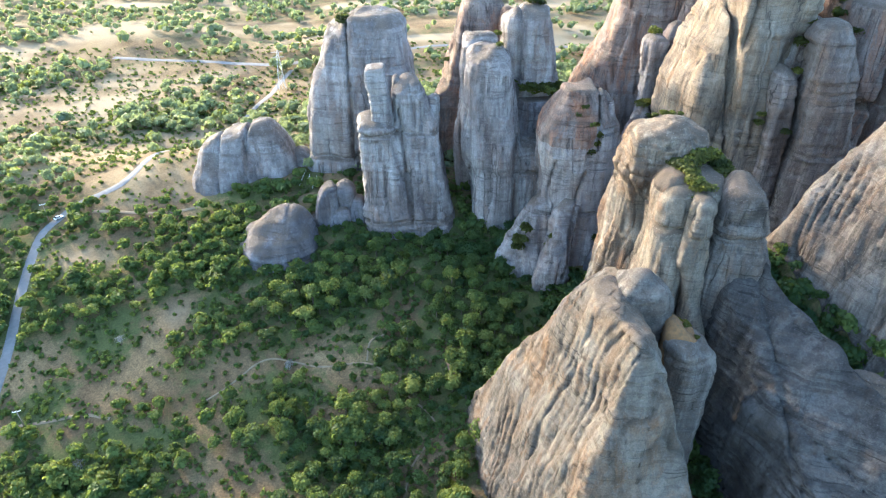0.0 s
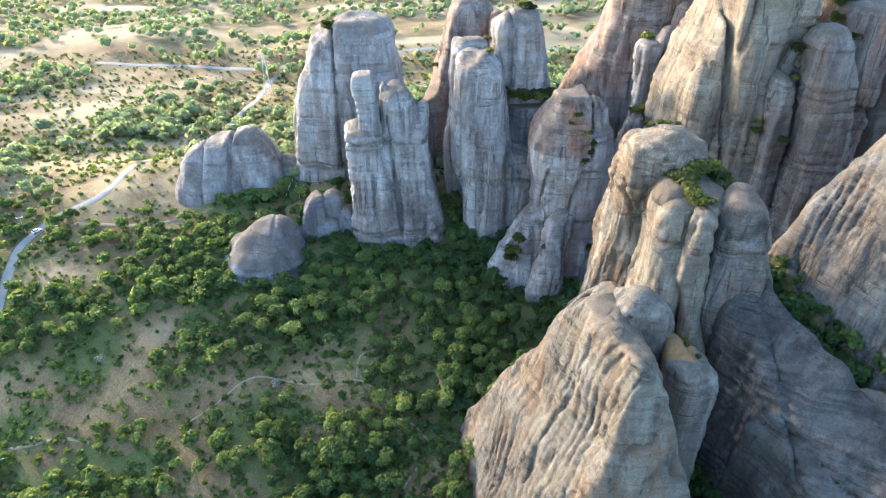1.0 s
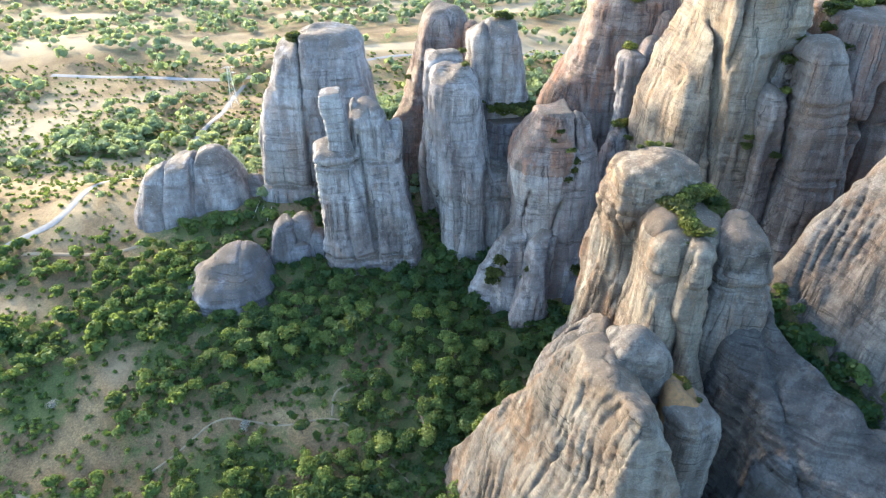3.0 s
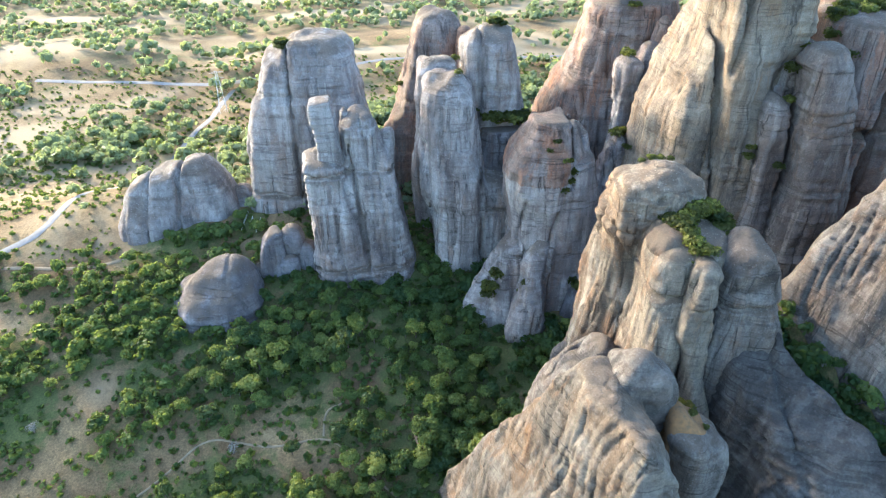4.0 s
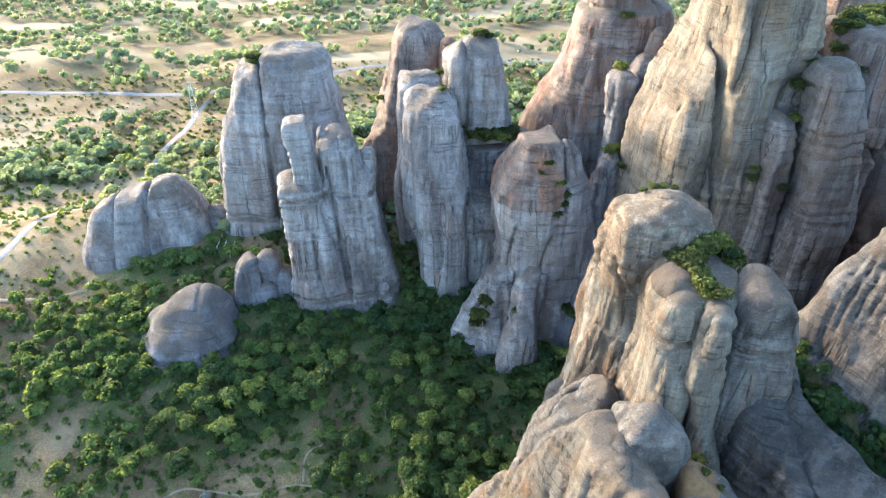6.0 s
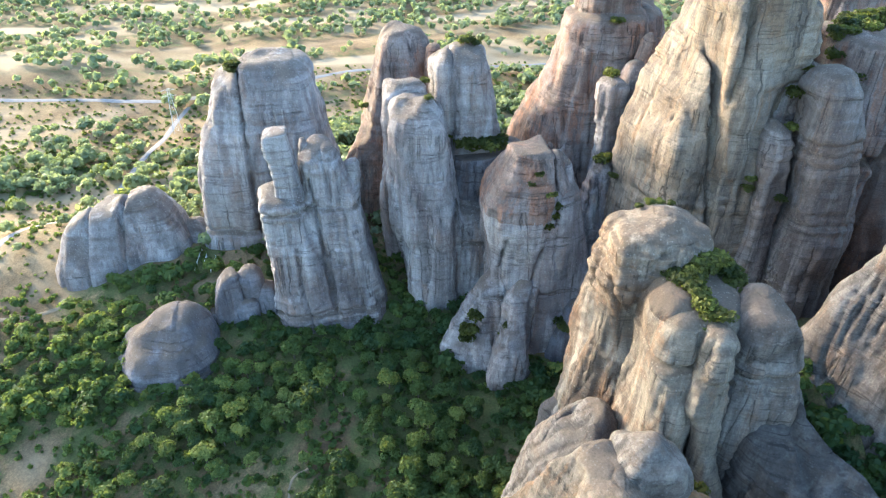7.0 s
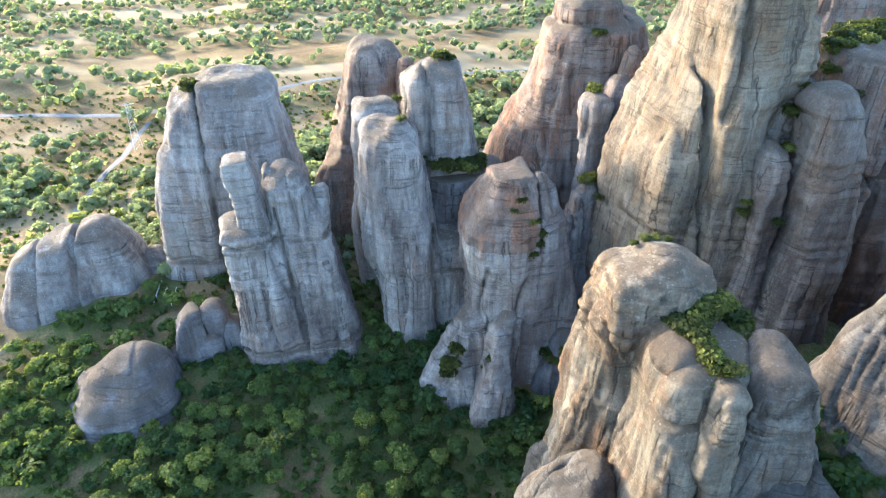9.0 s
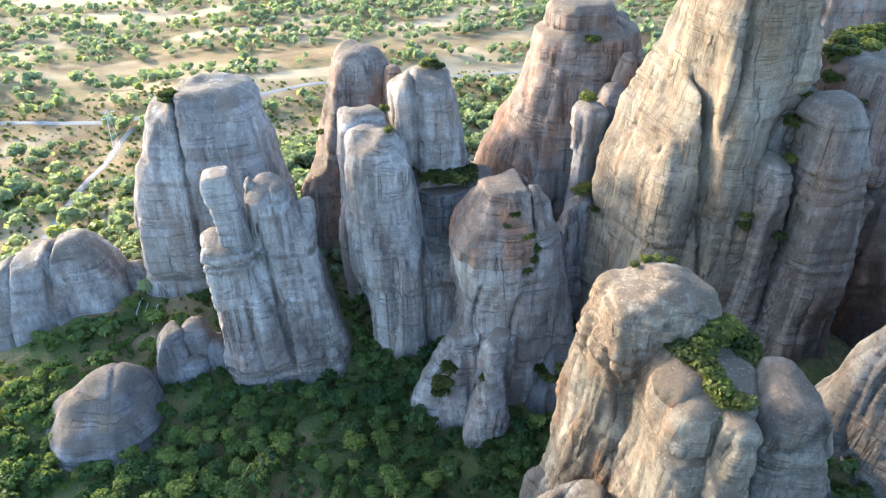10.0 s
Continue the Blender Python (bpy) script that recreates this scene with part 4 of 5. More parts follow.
for lb, L in (("squared grey boulder with a mossy top", column([(2, -50, 240, 6, 5.5), (14, -50.3, 239.5, 5.2, 5), (25.5, -50, 239.5, 3.8, 4)], 4, power=5, cap=3, tilt=(0.35, 0), rot=20)),
              ("round grey boulder resting on other boulders", column([(13, -42.2, 241.5, 3, 3), (18, -42.2, 241.5, 4.5, 4.4), (23, -42.2, 241.5, 5, 4.8), (28.3, -42.2, 241.5, 4.4, 4.3)], 5.5, power=2.4, cap=2.1)),
              ("split grey boulder by the pillar foot", column([(4, -36.5, 241.5, 4.2, 4), (14, -36.8, 241.5, 3.8, 3.6), (21, -37, 241.5, 2.8, 3)], 3.5, power=4, tilt=(-0.3, 0))),
              ("low grey boulder at the foot of the pile", column([(2, -44, 237.5, 4, 3.6), (12, -44, 237.8, 3.6, 3.4), (18, -44, 238, 2.8, 2.8)], 3.5, power=3.6, tilt=(0.2, 0))),
              ("small grey boulder wedged beside the pillar", column([(4, -32.8, 239, 3.2, 3), (17.5, -32.8, 239.3, 2.4, 2.4)], 3, power=3.6)),
              ("small grey boulder beside the path", column([(2, -56.5, 237.5, 3.6, 3.2), (13, -56, 238, 2.6, 2.6)], 4, power=3.4))):
    rock("boulder", lb, [L], ROCK_DARK, 0.45, 0.3, 0.3, 0.25, wave=0.6, rough=0.4, seed=int(60 - L["base"][0]), group="boulders", category="boulder")

# ---------------------------------------------------------------- ground
FIELDS = [(-305, 684, 42, 12), (-120, 752, 60, 14), (-75, 670, 55, 13), (92, 660, 36, 12), (-5, 529, 36, 9), (-215, 772, 70, 14), (60, 775, 70, 12), (-240, 830, 70, 16), (165, 705, 30, 10), (10, 695, 28, 8)]
BARE = [(-14, 197, 8, 5), (-44, 172, 9, 5), (-30, 160, 7, 5), (12, 150, 6, 6), (-2, 176, 5, 5), (-40, 150, 6, 5), (-146, 276, 26, 16), (-130, 258, 24, 9), (-104, 191, 8, 9), (-111, 180, 9, 8), (-118, 160, 12, 9), (-123, 207, 10, 7), (-155, 222, 14, 9), (-153, 168, 9, 10), (-18, 188, 9, 6), (-5, 167, 6, 6), (-77, 127, 8, 8), (-61, 129, 8, 7), (-73, 167, 9, 7), (-3, 138, 7, 9),
        (-12, 211, 5, 4), (-80, 202, 6, 5), (-48, 266, 9, 5), (-62, 252, 6, 4), (135, 515, 50, 14), (-60, 505, 60, 18), (-100, 430, 40, 16), (-185, 470, 45, 20), (-175, 330, 30, 26),
        (-250, 400, 40, 26), (-290, 520, 60, 22), (-130, 590, 60, 16), (20, 580, 70, 16), (-30, 440, 30, 12), (150, 600, 50, 16)]
STRAW = [(-140, 275, 24, 14), (-130, 258, 22, 8), (-155, 222, 12, 8), (-104, 191, 5, 6), (-48, 266, 9, 4), (-62, 251, 7, 4), (-175, 330, 30, 26), (-215, 300, 20, 30)]
MATS = [(-10, 144, 9, 7), (-125, 181, 12, 10), (-118, 134, 10, 8), (-99, 140, 10, 7), (-93, 193, 7, 6), (-141, 154, 8, 8), (-27, 134, 9, 7), (-60, 157, 14, 8), (-64, 262, 5, 10)]
LUSH = [(-88, 257, 18, 6), (-45, 236, 10, 7), (-92, 232, 16, 14), (-82, 210, 14, 10), (105, 178, 30, 14), (118, 138, 18, 16), (-130, 205, 30, 10), (-120, 128, 34, 9), (-40, 142, 24, 14), (-100, 215, 26, 10), (0, 215, 60, 34), (10, 165, 30, 30), (-55, 200, 34, 16), (60, 190, 30, 20), (85, 90, 30, 20), (130, 130, 30, 30), (-170, 200, 20, 30), (-190, 380, 40, 30), (-20, 380, 60, 40), (60, 420, 60, 40)]


def field_mask(x, y):
    m = 0
    for i, (cx, cy, a, b) in enumerate(FIELDS):
        u, v = (x - cx) / a, (y - cy) / b
        e = (u ** 4 + v ** 4) ** 0.25 + 0.32 * vnoise(x / 26, y / 14, 1.5, 70 + i) + 0.12 * vnoise(x / 9, y / 6, 2.5, 90 + i)
        m = np.maximum(m, 1 - sstep(0.8, 1.0, e))
    return m


def zone(spots, x, y):
    m = 0
    for cx, cy, a, b in spots:
        m = np.maximum(m, np.exp(-((x - cx) / a) ** 2 - ((y - cy) / b) ** 2))
    return m


def axis(lo, mid0, mid1, hi, step, outer):
    inner = np.arange(mid0, mid1 + step, step)
    k = np.linspace(0, 1, outer) ** 2.2
    return np.concatenate([(mid0 - k * (mid0 - lo))[:0:-1], inner, inner[-1] + k[1:] * (hi - inner[-1])])


gx = axis(-3500, -560, 330, 3500, 4.0, 40)
gy = axis(-3000, 60, 850, 4000, 4.0, 40)
GX, GY = np.meshgrid(gx, gy, indexing="ij")
gv = np.stack([GX.ravel(), GY.ravel(), height(GX, GY).ravel()], 1)
ni, nj = len(gx), len(gy)
idx = np.arange(ni * nj).reshape(ni, nj)
gq = np.stack([idx[:-1, :-1], idx[1:, :-1], idx[1:, 1:], idx[:-1, 1:]], -1).reshape(-1, 4)
green = np.maximum(zone(LUSH, GX, GY), 1.3 * zone(MATS, GX, GY)) - zone(BARE, GX, GY)
# straw patches beyond y 310: tan land, also paled for sun and haze
ground = new("ground", mesh_from("ground", gv, gq, GROUND, True, {"field": np.maximum(np.maximum(field_mask(GX, GY), 0.5 * zone(STRAW, GX, GY) * sstep(-0.5, 0.1, fbm(GX / 12, GY / 12, 1.1, 3, 63))), 0.8 * sstep(310, 380, GY) * sstep(-0.12, 0.35, fbm(GX / 60, GY / 40, 6.6, 3, 61))).ravel(), "green": green.ravel()}))
tagged(ground, "dry grass and scrub valley floor with bare earth", "ground", kind="structure")


def ribbon(name, pts, width, material, label, category, lift=0.25):
    p = np.array(pts, float)
    # smooth the line
    for _ in range(3):
        q = np.empty((2 * len(p) - 2, 2))
        q[0::2], q[1::2] = 0.75 * p[:-1] + 0.25 * p[1:], 0.25 * p[:-1] + 0.75 * p[1:]
        p = np.vstack([p[:1], q, p[-1:]])
    d = np.gradient(p, axis=0)
    d /= np.linalg.norm(d, axis=1, keepdims=True)
    nrm = np.stack([-d[:, 1], d[:, 0]], 1)
    cols = []
    offs = (-0.5, -0.25, 0.25, 0.5)
    for o in offs:
        e = p + nrm * o * width * (1 + 0.12 * vnoise(p[:, :1] / 6, p[:, 1:] / 6, o, 8))
        cols.append(np.stack([e[:, 0], e[:, 1], height(e[:, 0], e[:, 1]) + (lift if abs(o) < 0.4 else lift * 0.3)], 1))
    v = np.stack(cols, 1)
    n = len(p)
    ix = np.arange(n * 4).reshape(n, 4)
    q = np.stack([ix[:-1, :-1], ix[1:, :-1], ix[1:, 1:], ix[:-1, 1:]], -1).reshape(-1, 4)
    ob = new(name, mesh_from(name, v.reshape(-1, 3), q[:, ::-1], material))
    return tagged(ob, label, category, kind="structure")


ROADS = [
    ([(-158, 150), (-163, 178), (-168, 195), (-172, 209), (-175.5, 223), (-179, 238), (-175, 247), (-170, 256), (-159, 261), (-150, 266), (-147, 280), (-142, 305), (-132, 330), (-127, 347), (-126, 380), (-124, 404), (-118, 420), (-117, 445), (-112, 463)], 3.9),
    ([(-260, 500), (-190, 492), (-150, 480), (-104, 471), (-60, 478), (-42, 488), (-13, 509), (20, 512), (80, 508), (136, 517), (220, 525)], 4.2),
]
for pts, wdt in ROADS:
    ribbon("road", pts, wdt, ROAD, "pale worn asphalt road winding through scrub", "road")
TRACKS = [
    ([(-84, 156), (-76, 162), (-66, 173), (-53, 170), (-44, 168), (-28, 171), (-21, 167), (-13, 158), (-3, 150), (-2, 144), (-10, 135), (-12, 125), (-14, 108)], 0.7),
    ([(-28, 171), (-28, 180), (-21, 182), (-23, 187)], 0.7),
    ([(-160, 145), (-146, 146), (-135, 148), (-125, 151), (-115, 149)], 1.2),
    ([(-160, 250), (-140, 247), (-122, 246), (-108, 250)], 1.6),
]
for pts, wdt in TRACKS:
    ribbon("footpath", pts, wdt, TRACK, "narrow trodden earth path through dry grass", "path", 0.2)


# ---------------------------------------------------------------- trees
def clump_cloud(rng, n, size, radius, tall, lobes=9):
    """Leaf-clump quads on the outside of several overlapping lobes."""
    cen = rng.normal(0, 1, (lobes, 3))
    cen /= np.linalg.norm(cen, axis=1, keepdims=True)
    cen *= rng.uniform(0.30, 0.60, (lobes, 1))
    cen[:, 2] = np.abs(cen[:, 2]) * 0.7
    rad = rng.uniform(0.34, 0.55, lobes)
    k = rng.integers(0, lobes, n)
    d = rng.normal(0, 1, (n, 3))
    d /= np.linalg.norm(d, axis=1, keepdims=True)
    d[:, 2] = np.where(d[:, 2] < -0.45, -d[:, 2], d[:, 2])
    p = cen[k] + d * (rad[k] * rng.uniform(0.78, 1.06, n))[:, None]
    p = p * np.array([radius, radius, tall])
    nrm = d + rng.normal(0, 0.55, (n, 3))
    nrm /= np.linalg.norm(nrm, axis=1, keepdims=True)
    t1 = np.cross(nrm, rng.normal(0, 1, (n, 3)))
    t1 /= np.linalg.norm(t1, axis=1, keepdims=True)
    t2 = np.cross(nrm, t1)
    sz = size * rng.uniform(0.6, 1.3, n)[:, None]
    a = np.stack([p - t1 * sz - t2 * sz * 0.7, p + t1 * sz * 0.8 - t2 * sz, p + t1 * sz + t2 * sz * 0.8, p - t1 * sz * 0.7 + t2 * sz], 1)
    a += nrm[:, None, :] * rng.uniform(-0.3, 0.3, (n, 4, 1)) * sz[:, None]
    v = a.reshape(-1, 3)
    q = np.arange(4 * n).reshape(n, 4)
    return v, q


def core_ball(rng, radius, tall, seg=6, rings=4):
    th = np.linspace(0, 2 * np.pi, seg, endpoint=False)
    ph = np.linspace(-1.3, 1.45, rings)
    v = np.array([[math.cos(p) * math.cos(t), math.cos(p) * math.sin(t), math.sin(p)] for p in ph for t in th])
    v *= rng.uniform(0.5, 0.66, (len(v), 1))
    v = v * np.array([radius, radius, tall])
    v[:, 2] += 0.12 * tall
    q = [[r * seg + i, r * seg + (i + 1) % seg, (r + 1) * seg + (i + 1) % seg, (r + 1) * seg + i] for r in range(rings - 1) for i in range(seg)]
    q.append([(rings - 1) * seg + i for i in (0, 1, 3, 4)])
    return v, np.array(q)


def crown_arrays(rng, n, size, radius, tall, core=True):
    v, q = clump_cloud(rng, n, size, radius, tall)
    if core:
        cv, cq = core_ball(rng, radius * 0.9, tall * 0.9)
        q = np.vstack([q, cq + len(v)])
        v = np.vstack([v, cv])
    return v, q


def trunk_mesh(rng, tall, r):
    bm = bmesh.new()

    def limb(a, b, ra, rb, seg=6):
        a, b = Vector(a), Vector(b)
        ax = (b - a).normalized()
        s1 = ax.orthogonal().normalized()
        s2 = ax.cross(s1)
        ring = [[bm.verts.new(p + (s1 * math.cos(i * 2 * math.pi / seg) + s2 * math.sin(i * 2 * math.pi / seg)) * rr) for i in range(seg)] for p, rr in ((a, ra), (a.lerp(b, 0.5) + s1 * ra * 0.3, (ra + rb) / 2), (b, rb))]
        for k in range(2):
            for i in range(seg):
                bm.faces.new((ring[k][i], ring[k][(i + 1) % seg], ring[k + 1][(i + 1) % seg], ring[k + 1][i]))
        bm.faces.new(ring[2])

    limb((0, 0, -0.6), (0.1, 0, tall * 0.45), r, r * 0.7)
    for i in range(4):
        a = i * 1.57 + rng.uniform(-0.4, 0.4)
        limb((0.1, 0, tall * rng.uniform(0.3, 0.44)), (math.cos(a) * tall * 0.28, math.sin(a) * tall * 0.28, tall * rng.uniform(0.6, 0.8)), r * 0.5, r * 0.18, 5)
    me = bpy.data.meshes.new("trunk")
    bm.to_mesh(me)
    bm.free()
    me.materials.append(BARK)
    return me


def near_rock(x, y, margin=1.0):
    m = np.zeros(np.shape(x), bool)
    for cx, cy, a, b in FOOT:
        m |= ((x - cx) / (a + margin)) ** 2 + ((y - cy) / (b + margin)) ** 2 < 1
    return m


def near_line(x, y, lines):
    m = np.zeros(np.shape(x), bool)
    for pts, w in lines:
        for (ax, ay), (bx, by) in zip(pts[:-1], pts[1:]):
            dx, dy = bx - ax, by - ay
            u = np.clip(((x - ax) * dx + (y - ay) * dy) / (dx * dx + dy * dy), 0, 1)
            m |= np.hypot(x - ax - u * dx, y - ay - u * dy) < w * 0.5 + 0.9
    return m


def tree_density(x, y):
    base = 0.55 + 0.85 * fbm(x / 24, y / 32, 0.5, 3, 21)
    base = base + 0.8 * zone(LUSH, x, y) - 1.7 * zone(BARE, x, y) - 0.45 * zone(MATS, x, y)
    base = base - 0.10 * (1 - sstep(-140, -60, x)) * (1 - sstep(300, 420, y))
    base = base - 2 * field_mask(x, y)
    return np.clip(base, 0.015, 1.0)


rng = np.random.default_rng(4)
cell = 4.6
cx, cy = np.meshgrid(np.arange(-540, 560, cell), np.arange(70, 850, cell), indexing="ij")
tx = (cx + rng.uniform(-0.45, 0.45, cx.shape) * cell).ravel()
ty = (cy + rng.uniform(-0.45, 0.45, cy.shape) * cell).ravel()
keep = (tx > -40 - 0.76 * (ty + 10)) & (tx < 60 + 0.62 * ty)
tx, ty = tx[keep], ty[keep]
pick = rng.uniform(0, 1, len(tx))
keep = (pick < tree_density(tx, ty) * np.where(ty > 330, np.where(tx < -90, 0.34, 0.44), 1.0)) & ~near_rock(tx, ty, 0.6) & ~near_line(tx, ty, ROADS) & ~near_line(tx, ty, TRACKS)
tx, ty = tx[keep], ty[keep]
GULLY = [(69 + 3.2 * (k % 2), 92 + 3.1 * k) for k in range(12)]
GULLY += [(94.5 + 0.41 * 3.2 * k + 2.2 * (k % 3 - 1), 144 - 0.91 * 3.2 * k) for k in range(13)] + [(92 + 0.41 * 3.2 * k, 142 - 0.91 * 3.2 * k) for k in range(13)]
tx = np.concatenate([tx, [g[0] for g in GULLY]])
ty = np.concatenate([ty, [g[1] for g in GULLY]])
size_n = fbm(tx / 25, ty / 25, 2.5, 2, 33)
tr = np.clip(rng.normal(2.7, 0.8, len(tx)) + 0.9 * size_n + 0.5 * zone(LUSH, tx, ty), 1.0, 5.2)
tr = np.where(ty > 330, np.clip(tr * 1.4, 1.6, 6.5), tr)
tz = height(tx, ty)
ttint = np.clip(0.38 + 0.28 * (1 - sstep(-105, -45, tx)) + 0.5 * fbm(tx / 20, ty / 20, 7.5, 3, 55) + rng.normal(0, 0.2, len(tx)), 0, 1)

# the oaks of the valley floor, each a thing of its own
dist = np.hypot(tx + 20, ty - 165)
order = np.argsort(np.where((tr > 2.2), dist, 1e9))[:290]
single = np.zeros(len(tx), bool)
single[order] = True
KINDS = []
for i in range(9):
    krng = np.random.default_rng(100 + i)
    v, q = crown_arrays(krng, 860, 0.24, 3.0, 2.8)
    v[:, 2] += 3.4
    crown_me = mesh_from("crown", v, q, LEAF if i < 5 else LEAF_SCRUB, False)
    tree = new("tree", None)
    tagged(tree, "broad dark green oak standing among scrub" if i < 5 else "light yellow-green oak standing on dry grass", "tree", "valley oaks")
    for nm, me in (("trunk", trunk_mesh(krng, 5.2, 0.22)), ("crown", crown_me)):
        part_ob = new(nm, me)
        part_ob.parent = tree
    KINDS.append(tree)
used = set()
for n, j in enumerate(order):
    light = rng.uniform() < 0.12 + 0.55 * (1 - sstep(-100, -40, tx[j]))
    k = 5 + n % 4 if light else n % 5
    s = tr[j] / 3.0
    m = pose(tx[j], ty[j], tz[j], 0, 0, rng.uniform(0, 360))
    if k not in used:
        used.add(k)
        ob = KINDS[k]
        ob.matrix_basis = m
    else:
        ob = copy_thing(KINDS[k], m)
    ob.scale = (s, s, s * rng.uniform(0.85, 1.15))

for x, y, s in ((-118, 131, 2.6), (-121, 178, 2.4), (-56, 167, 2.6)):
    drng = np.random.default_rng(int(900 + x))
    dead = new("tree", None)
    dead.matrix_basis = pose(x, y, float(height(x, y)))
    tagged(dead, "bare grey dying oak among green scrub", "tree", "valley oaks")
    v, q = clump_cloud(drng, 500, 0.10, s, s * 0.9, 7)
    v[:, 2] += 2.6
    for nm, me in (("trunk", trunk_mesh(drng, 4.4, 0.2)), ("crown", mesh_from("crown", v, q, DEAD_TWIGS, False))):
        part_ob = new(nm, me)
        part_ob.parent = dead


def wood(name, label, sel, quads_each, leaf, core, material):
    """Many trees in one mesh: copies of a few crowns, turned and scaled."""
    protos = [crown_arrays(np.random.default_rng(300 + i), quads_each, leaf, 3.0, 2.6, core) for i in range(6)]
    V, Q, T = [], [], []
    off = 0
    ids = np.flatnonzero(sel)
    for n, j in enumerate(ids):
        v, q = protos[n % 6]
        a, s = rng.uniform(0, 6.28), tr[j] / 3.0
        ca, sa = math.cos(a) * s, math.sin(a) * s
        w = np.stack([v[:, 0] * ca - v[:, 1] * sa + tx[j], v[:, 0] * sa + v[:, 1] * ca + ty[j], (v[:, 2] + 2.3) * s + tz[j]], 1)
        V.append(w)
        Q.append(q + off)
        T.append(np.full(len(v), ttint[j]))
        off += len(v)
    ob = new(name, mesh_from(name, np.concatenate(V), np.concatenate(Q), material, False, {"tint": np.concatenate(T)}))
    return tagged(ob, label, "trees", kind="stuff")


wood("woodland", "dense green oak woodland round the rock feet", ~single & (ty < 270), 195, 0.43, True, LEAF_FAR)
# crowns from here on use the haze-lightened leaf colour
wood("plain_woodland", "trees and copses on the plain behind the pillars", ~single & (ty >= 270) & (ty < 470), 70, 0.62, True, LEAF_HAZED)
wood("distant_woodland", "scattered trees and copses on the far plain", ~single & (ty >= 470), 18, 1.0, True, LEAF_HAZED)

# ---------------------------------------------------------------- scrub and ledge bushes
sx = rng.uniform(-420, 330, 52000)
sy = 95 + 425 * rng.uniform(0, 1, 52000) ** 1.6
keep = (sx > -40 - 0.82 * (sy + 10)) & (sx < 60 + 0.80 * sy) & (rng.uniform(0, 1, len(sx)) < 0.24 + 0.7 * np.clip(0.15 + fbm(sx / 14, sy / 14, 4.4, 3, 77), 0, 1) + 0.4 * zone(LUSH, sx, sy) + 0.7 * zone(MATS, sx, sy)) & ~near_rock(sx, sy, 0) & ~near_line(sx, sy, ROADS)
sx, sy = sx[keep], sy[keep]
protos = [clump_cloud(np.random.default_rng(500 + i), 12, 0.46, 1.15, 0.6, 5) for i in range(6)]
V, Q, T = [], [], []
for n in range(len(sx)):
    v, q = protos[n % 6]
    s = rng.uniform(0.5, 1.5) * (1.0 + 0.5 * float(zone(LUSH, sx[n], sy[n])))
    V.append(v * s + np.array([sx[n], sy[n], float(height(sx[n], sy[n])) + 0.3 * s]))
    Q.append(q + 48 * n)
    T.append(np.full(len(v), rng.uniform(0.35, 0.95)))
tagged(new("scrub", mesh_from("scrub", np.concatenate(V), np.concatenate(Q), LEAF_FAR, False, {"tint": np.concatenate(T)})), "low green scrub dotted over dry grass", "shrubs", kind="stuff")

ALL_ROCK = np.concatenate(ROCK_VERTS)


def rock_top(x, y, below=999.0):
    d = np.hypot(ALL_ROCK[:, 0] - x, ALL_ROCK[:, 1] - y)
    sel = ALL_ROCK[(d < 0.8) & (ALL_ROCK[:, 2] < below)]
    return float(sel[:, 2].max()) if len(sel) else float(height(x, y))


BUSH_KINDS = []
for i in range(4):
    v, q = clump_cloud(np.random.default_rng(700 + i), 420, 0.15, 1.5, 1.3, 6)
    v[:, 2] += 0.5
    BUSH_KINDS.append(mesh_from("bush", v, q, LEAF_LEDGE, False))


def ledge_bushes(label, rows):
    """rows: x, y, size, and the height of the ledge, or None for the highest rock there."""
    for n, (x, y, s, z) in enumerate(rows):
        ob = new("bush", BUSH_KINDS[n % 4])
        ob.matrix_basis = pose(x, y, (rock_top(x, y) if z is None else z) - 0.25 * s, 0, 0, 77 * n)
        ob.scale = (s * 1.15, s * 1.15, s * 0.95)
        tagged(ob, label, "bush", "ledge bushes")


ledge_bushes("green bush on the flat head of a pillar", [
    (36.5, 263, 2.4, None), (39, 263, 1.4, None), (21.8, 244.8, 1.2, None), (-43, 284, 2.2, None), (-44, 281, 1.6, None), (22, 262, 1.4, None), (2, 300, 1.5, None), (24, 290, 1.8, None)])
ledge_bushes("dark green bush massed on a sandstone shoulder", [
    (30.5, 258.5, 3.0, 64), (33.3, 257.5, 3.2, 64.2), (36.5, 256.5, 3.2, 63.8), (40, 256, 3.2, 63.6), (43.2, 254, 3.0, 63.4), (45.8, 252, 2.6, 62.8), (35.2, 253.4, 3.0, 63), (39, 251.4, 3.0, 63), (42.6, 250.6, 2.8, 62.6), (46.5, 256, 2.6, 63.4)])
ledge_bushes("dark green bush clinging to a weathered ledge", [
    (54.7, 214.6, 1.7, 63.5), (57, 214.6, 1.8, 59.8), (56.6, 215, 1.9, 56.5), (54.6, 213.8, 1.7, 53.5), (52.4, 214.2, 1.6, 50), (48.6, 216, 1.1, 67), (51, 216, 1.1, 70), (47.5, 210.2, 1.5, 26.5),
    (35, 217, 1.9, 24), (33, 213.5, 2.2, 20.5), (30.6, 211.7, 2.4, 16), (29.5, 211, 2.0, 13), (46.4, 210.6, 1.5, 27.5), (43.2, 208.4, 1.5, 20), (62.5, 207.4, 2.4, 17.5), (66, 207, 2.4, 20), (41.8, 209, 1.5, 15.6), (61.8, 211.5, 2.2, 17)])
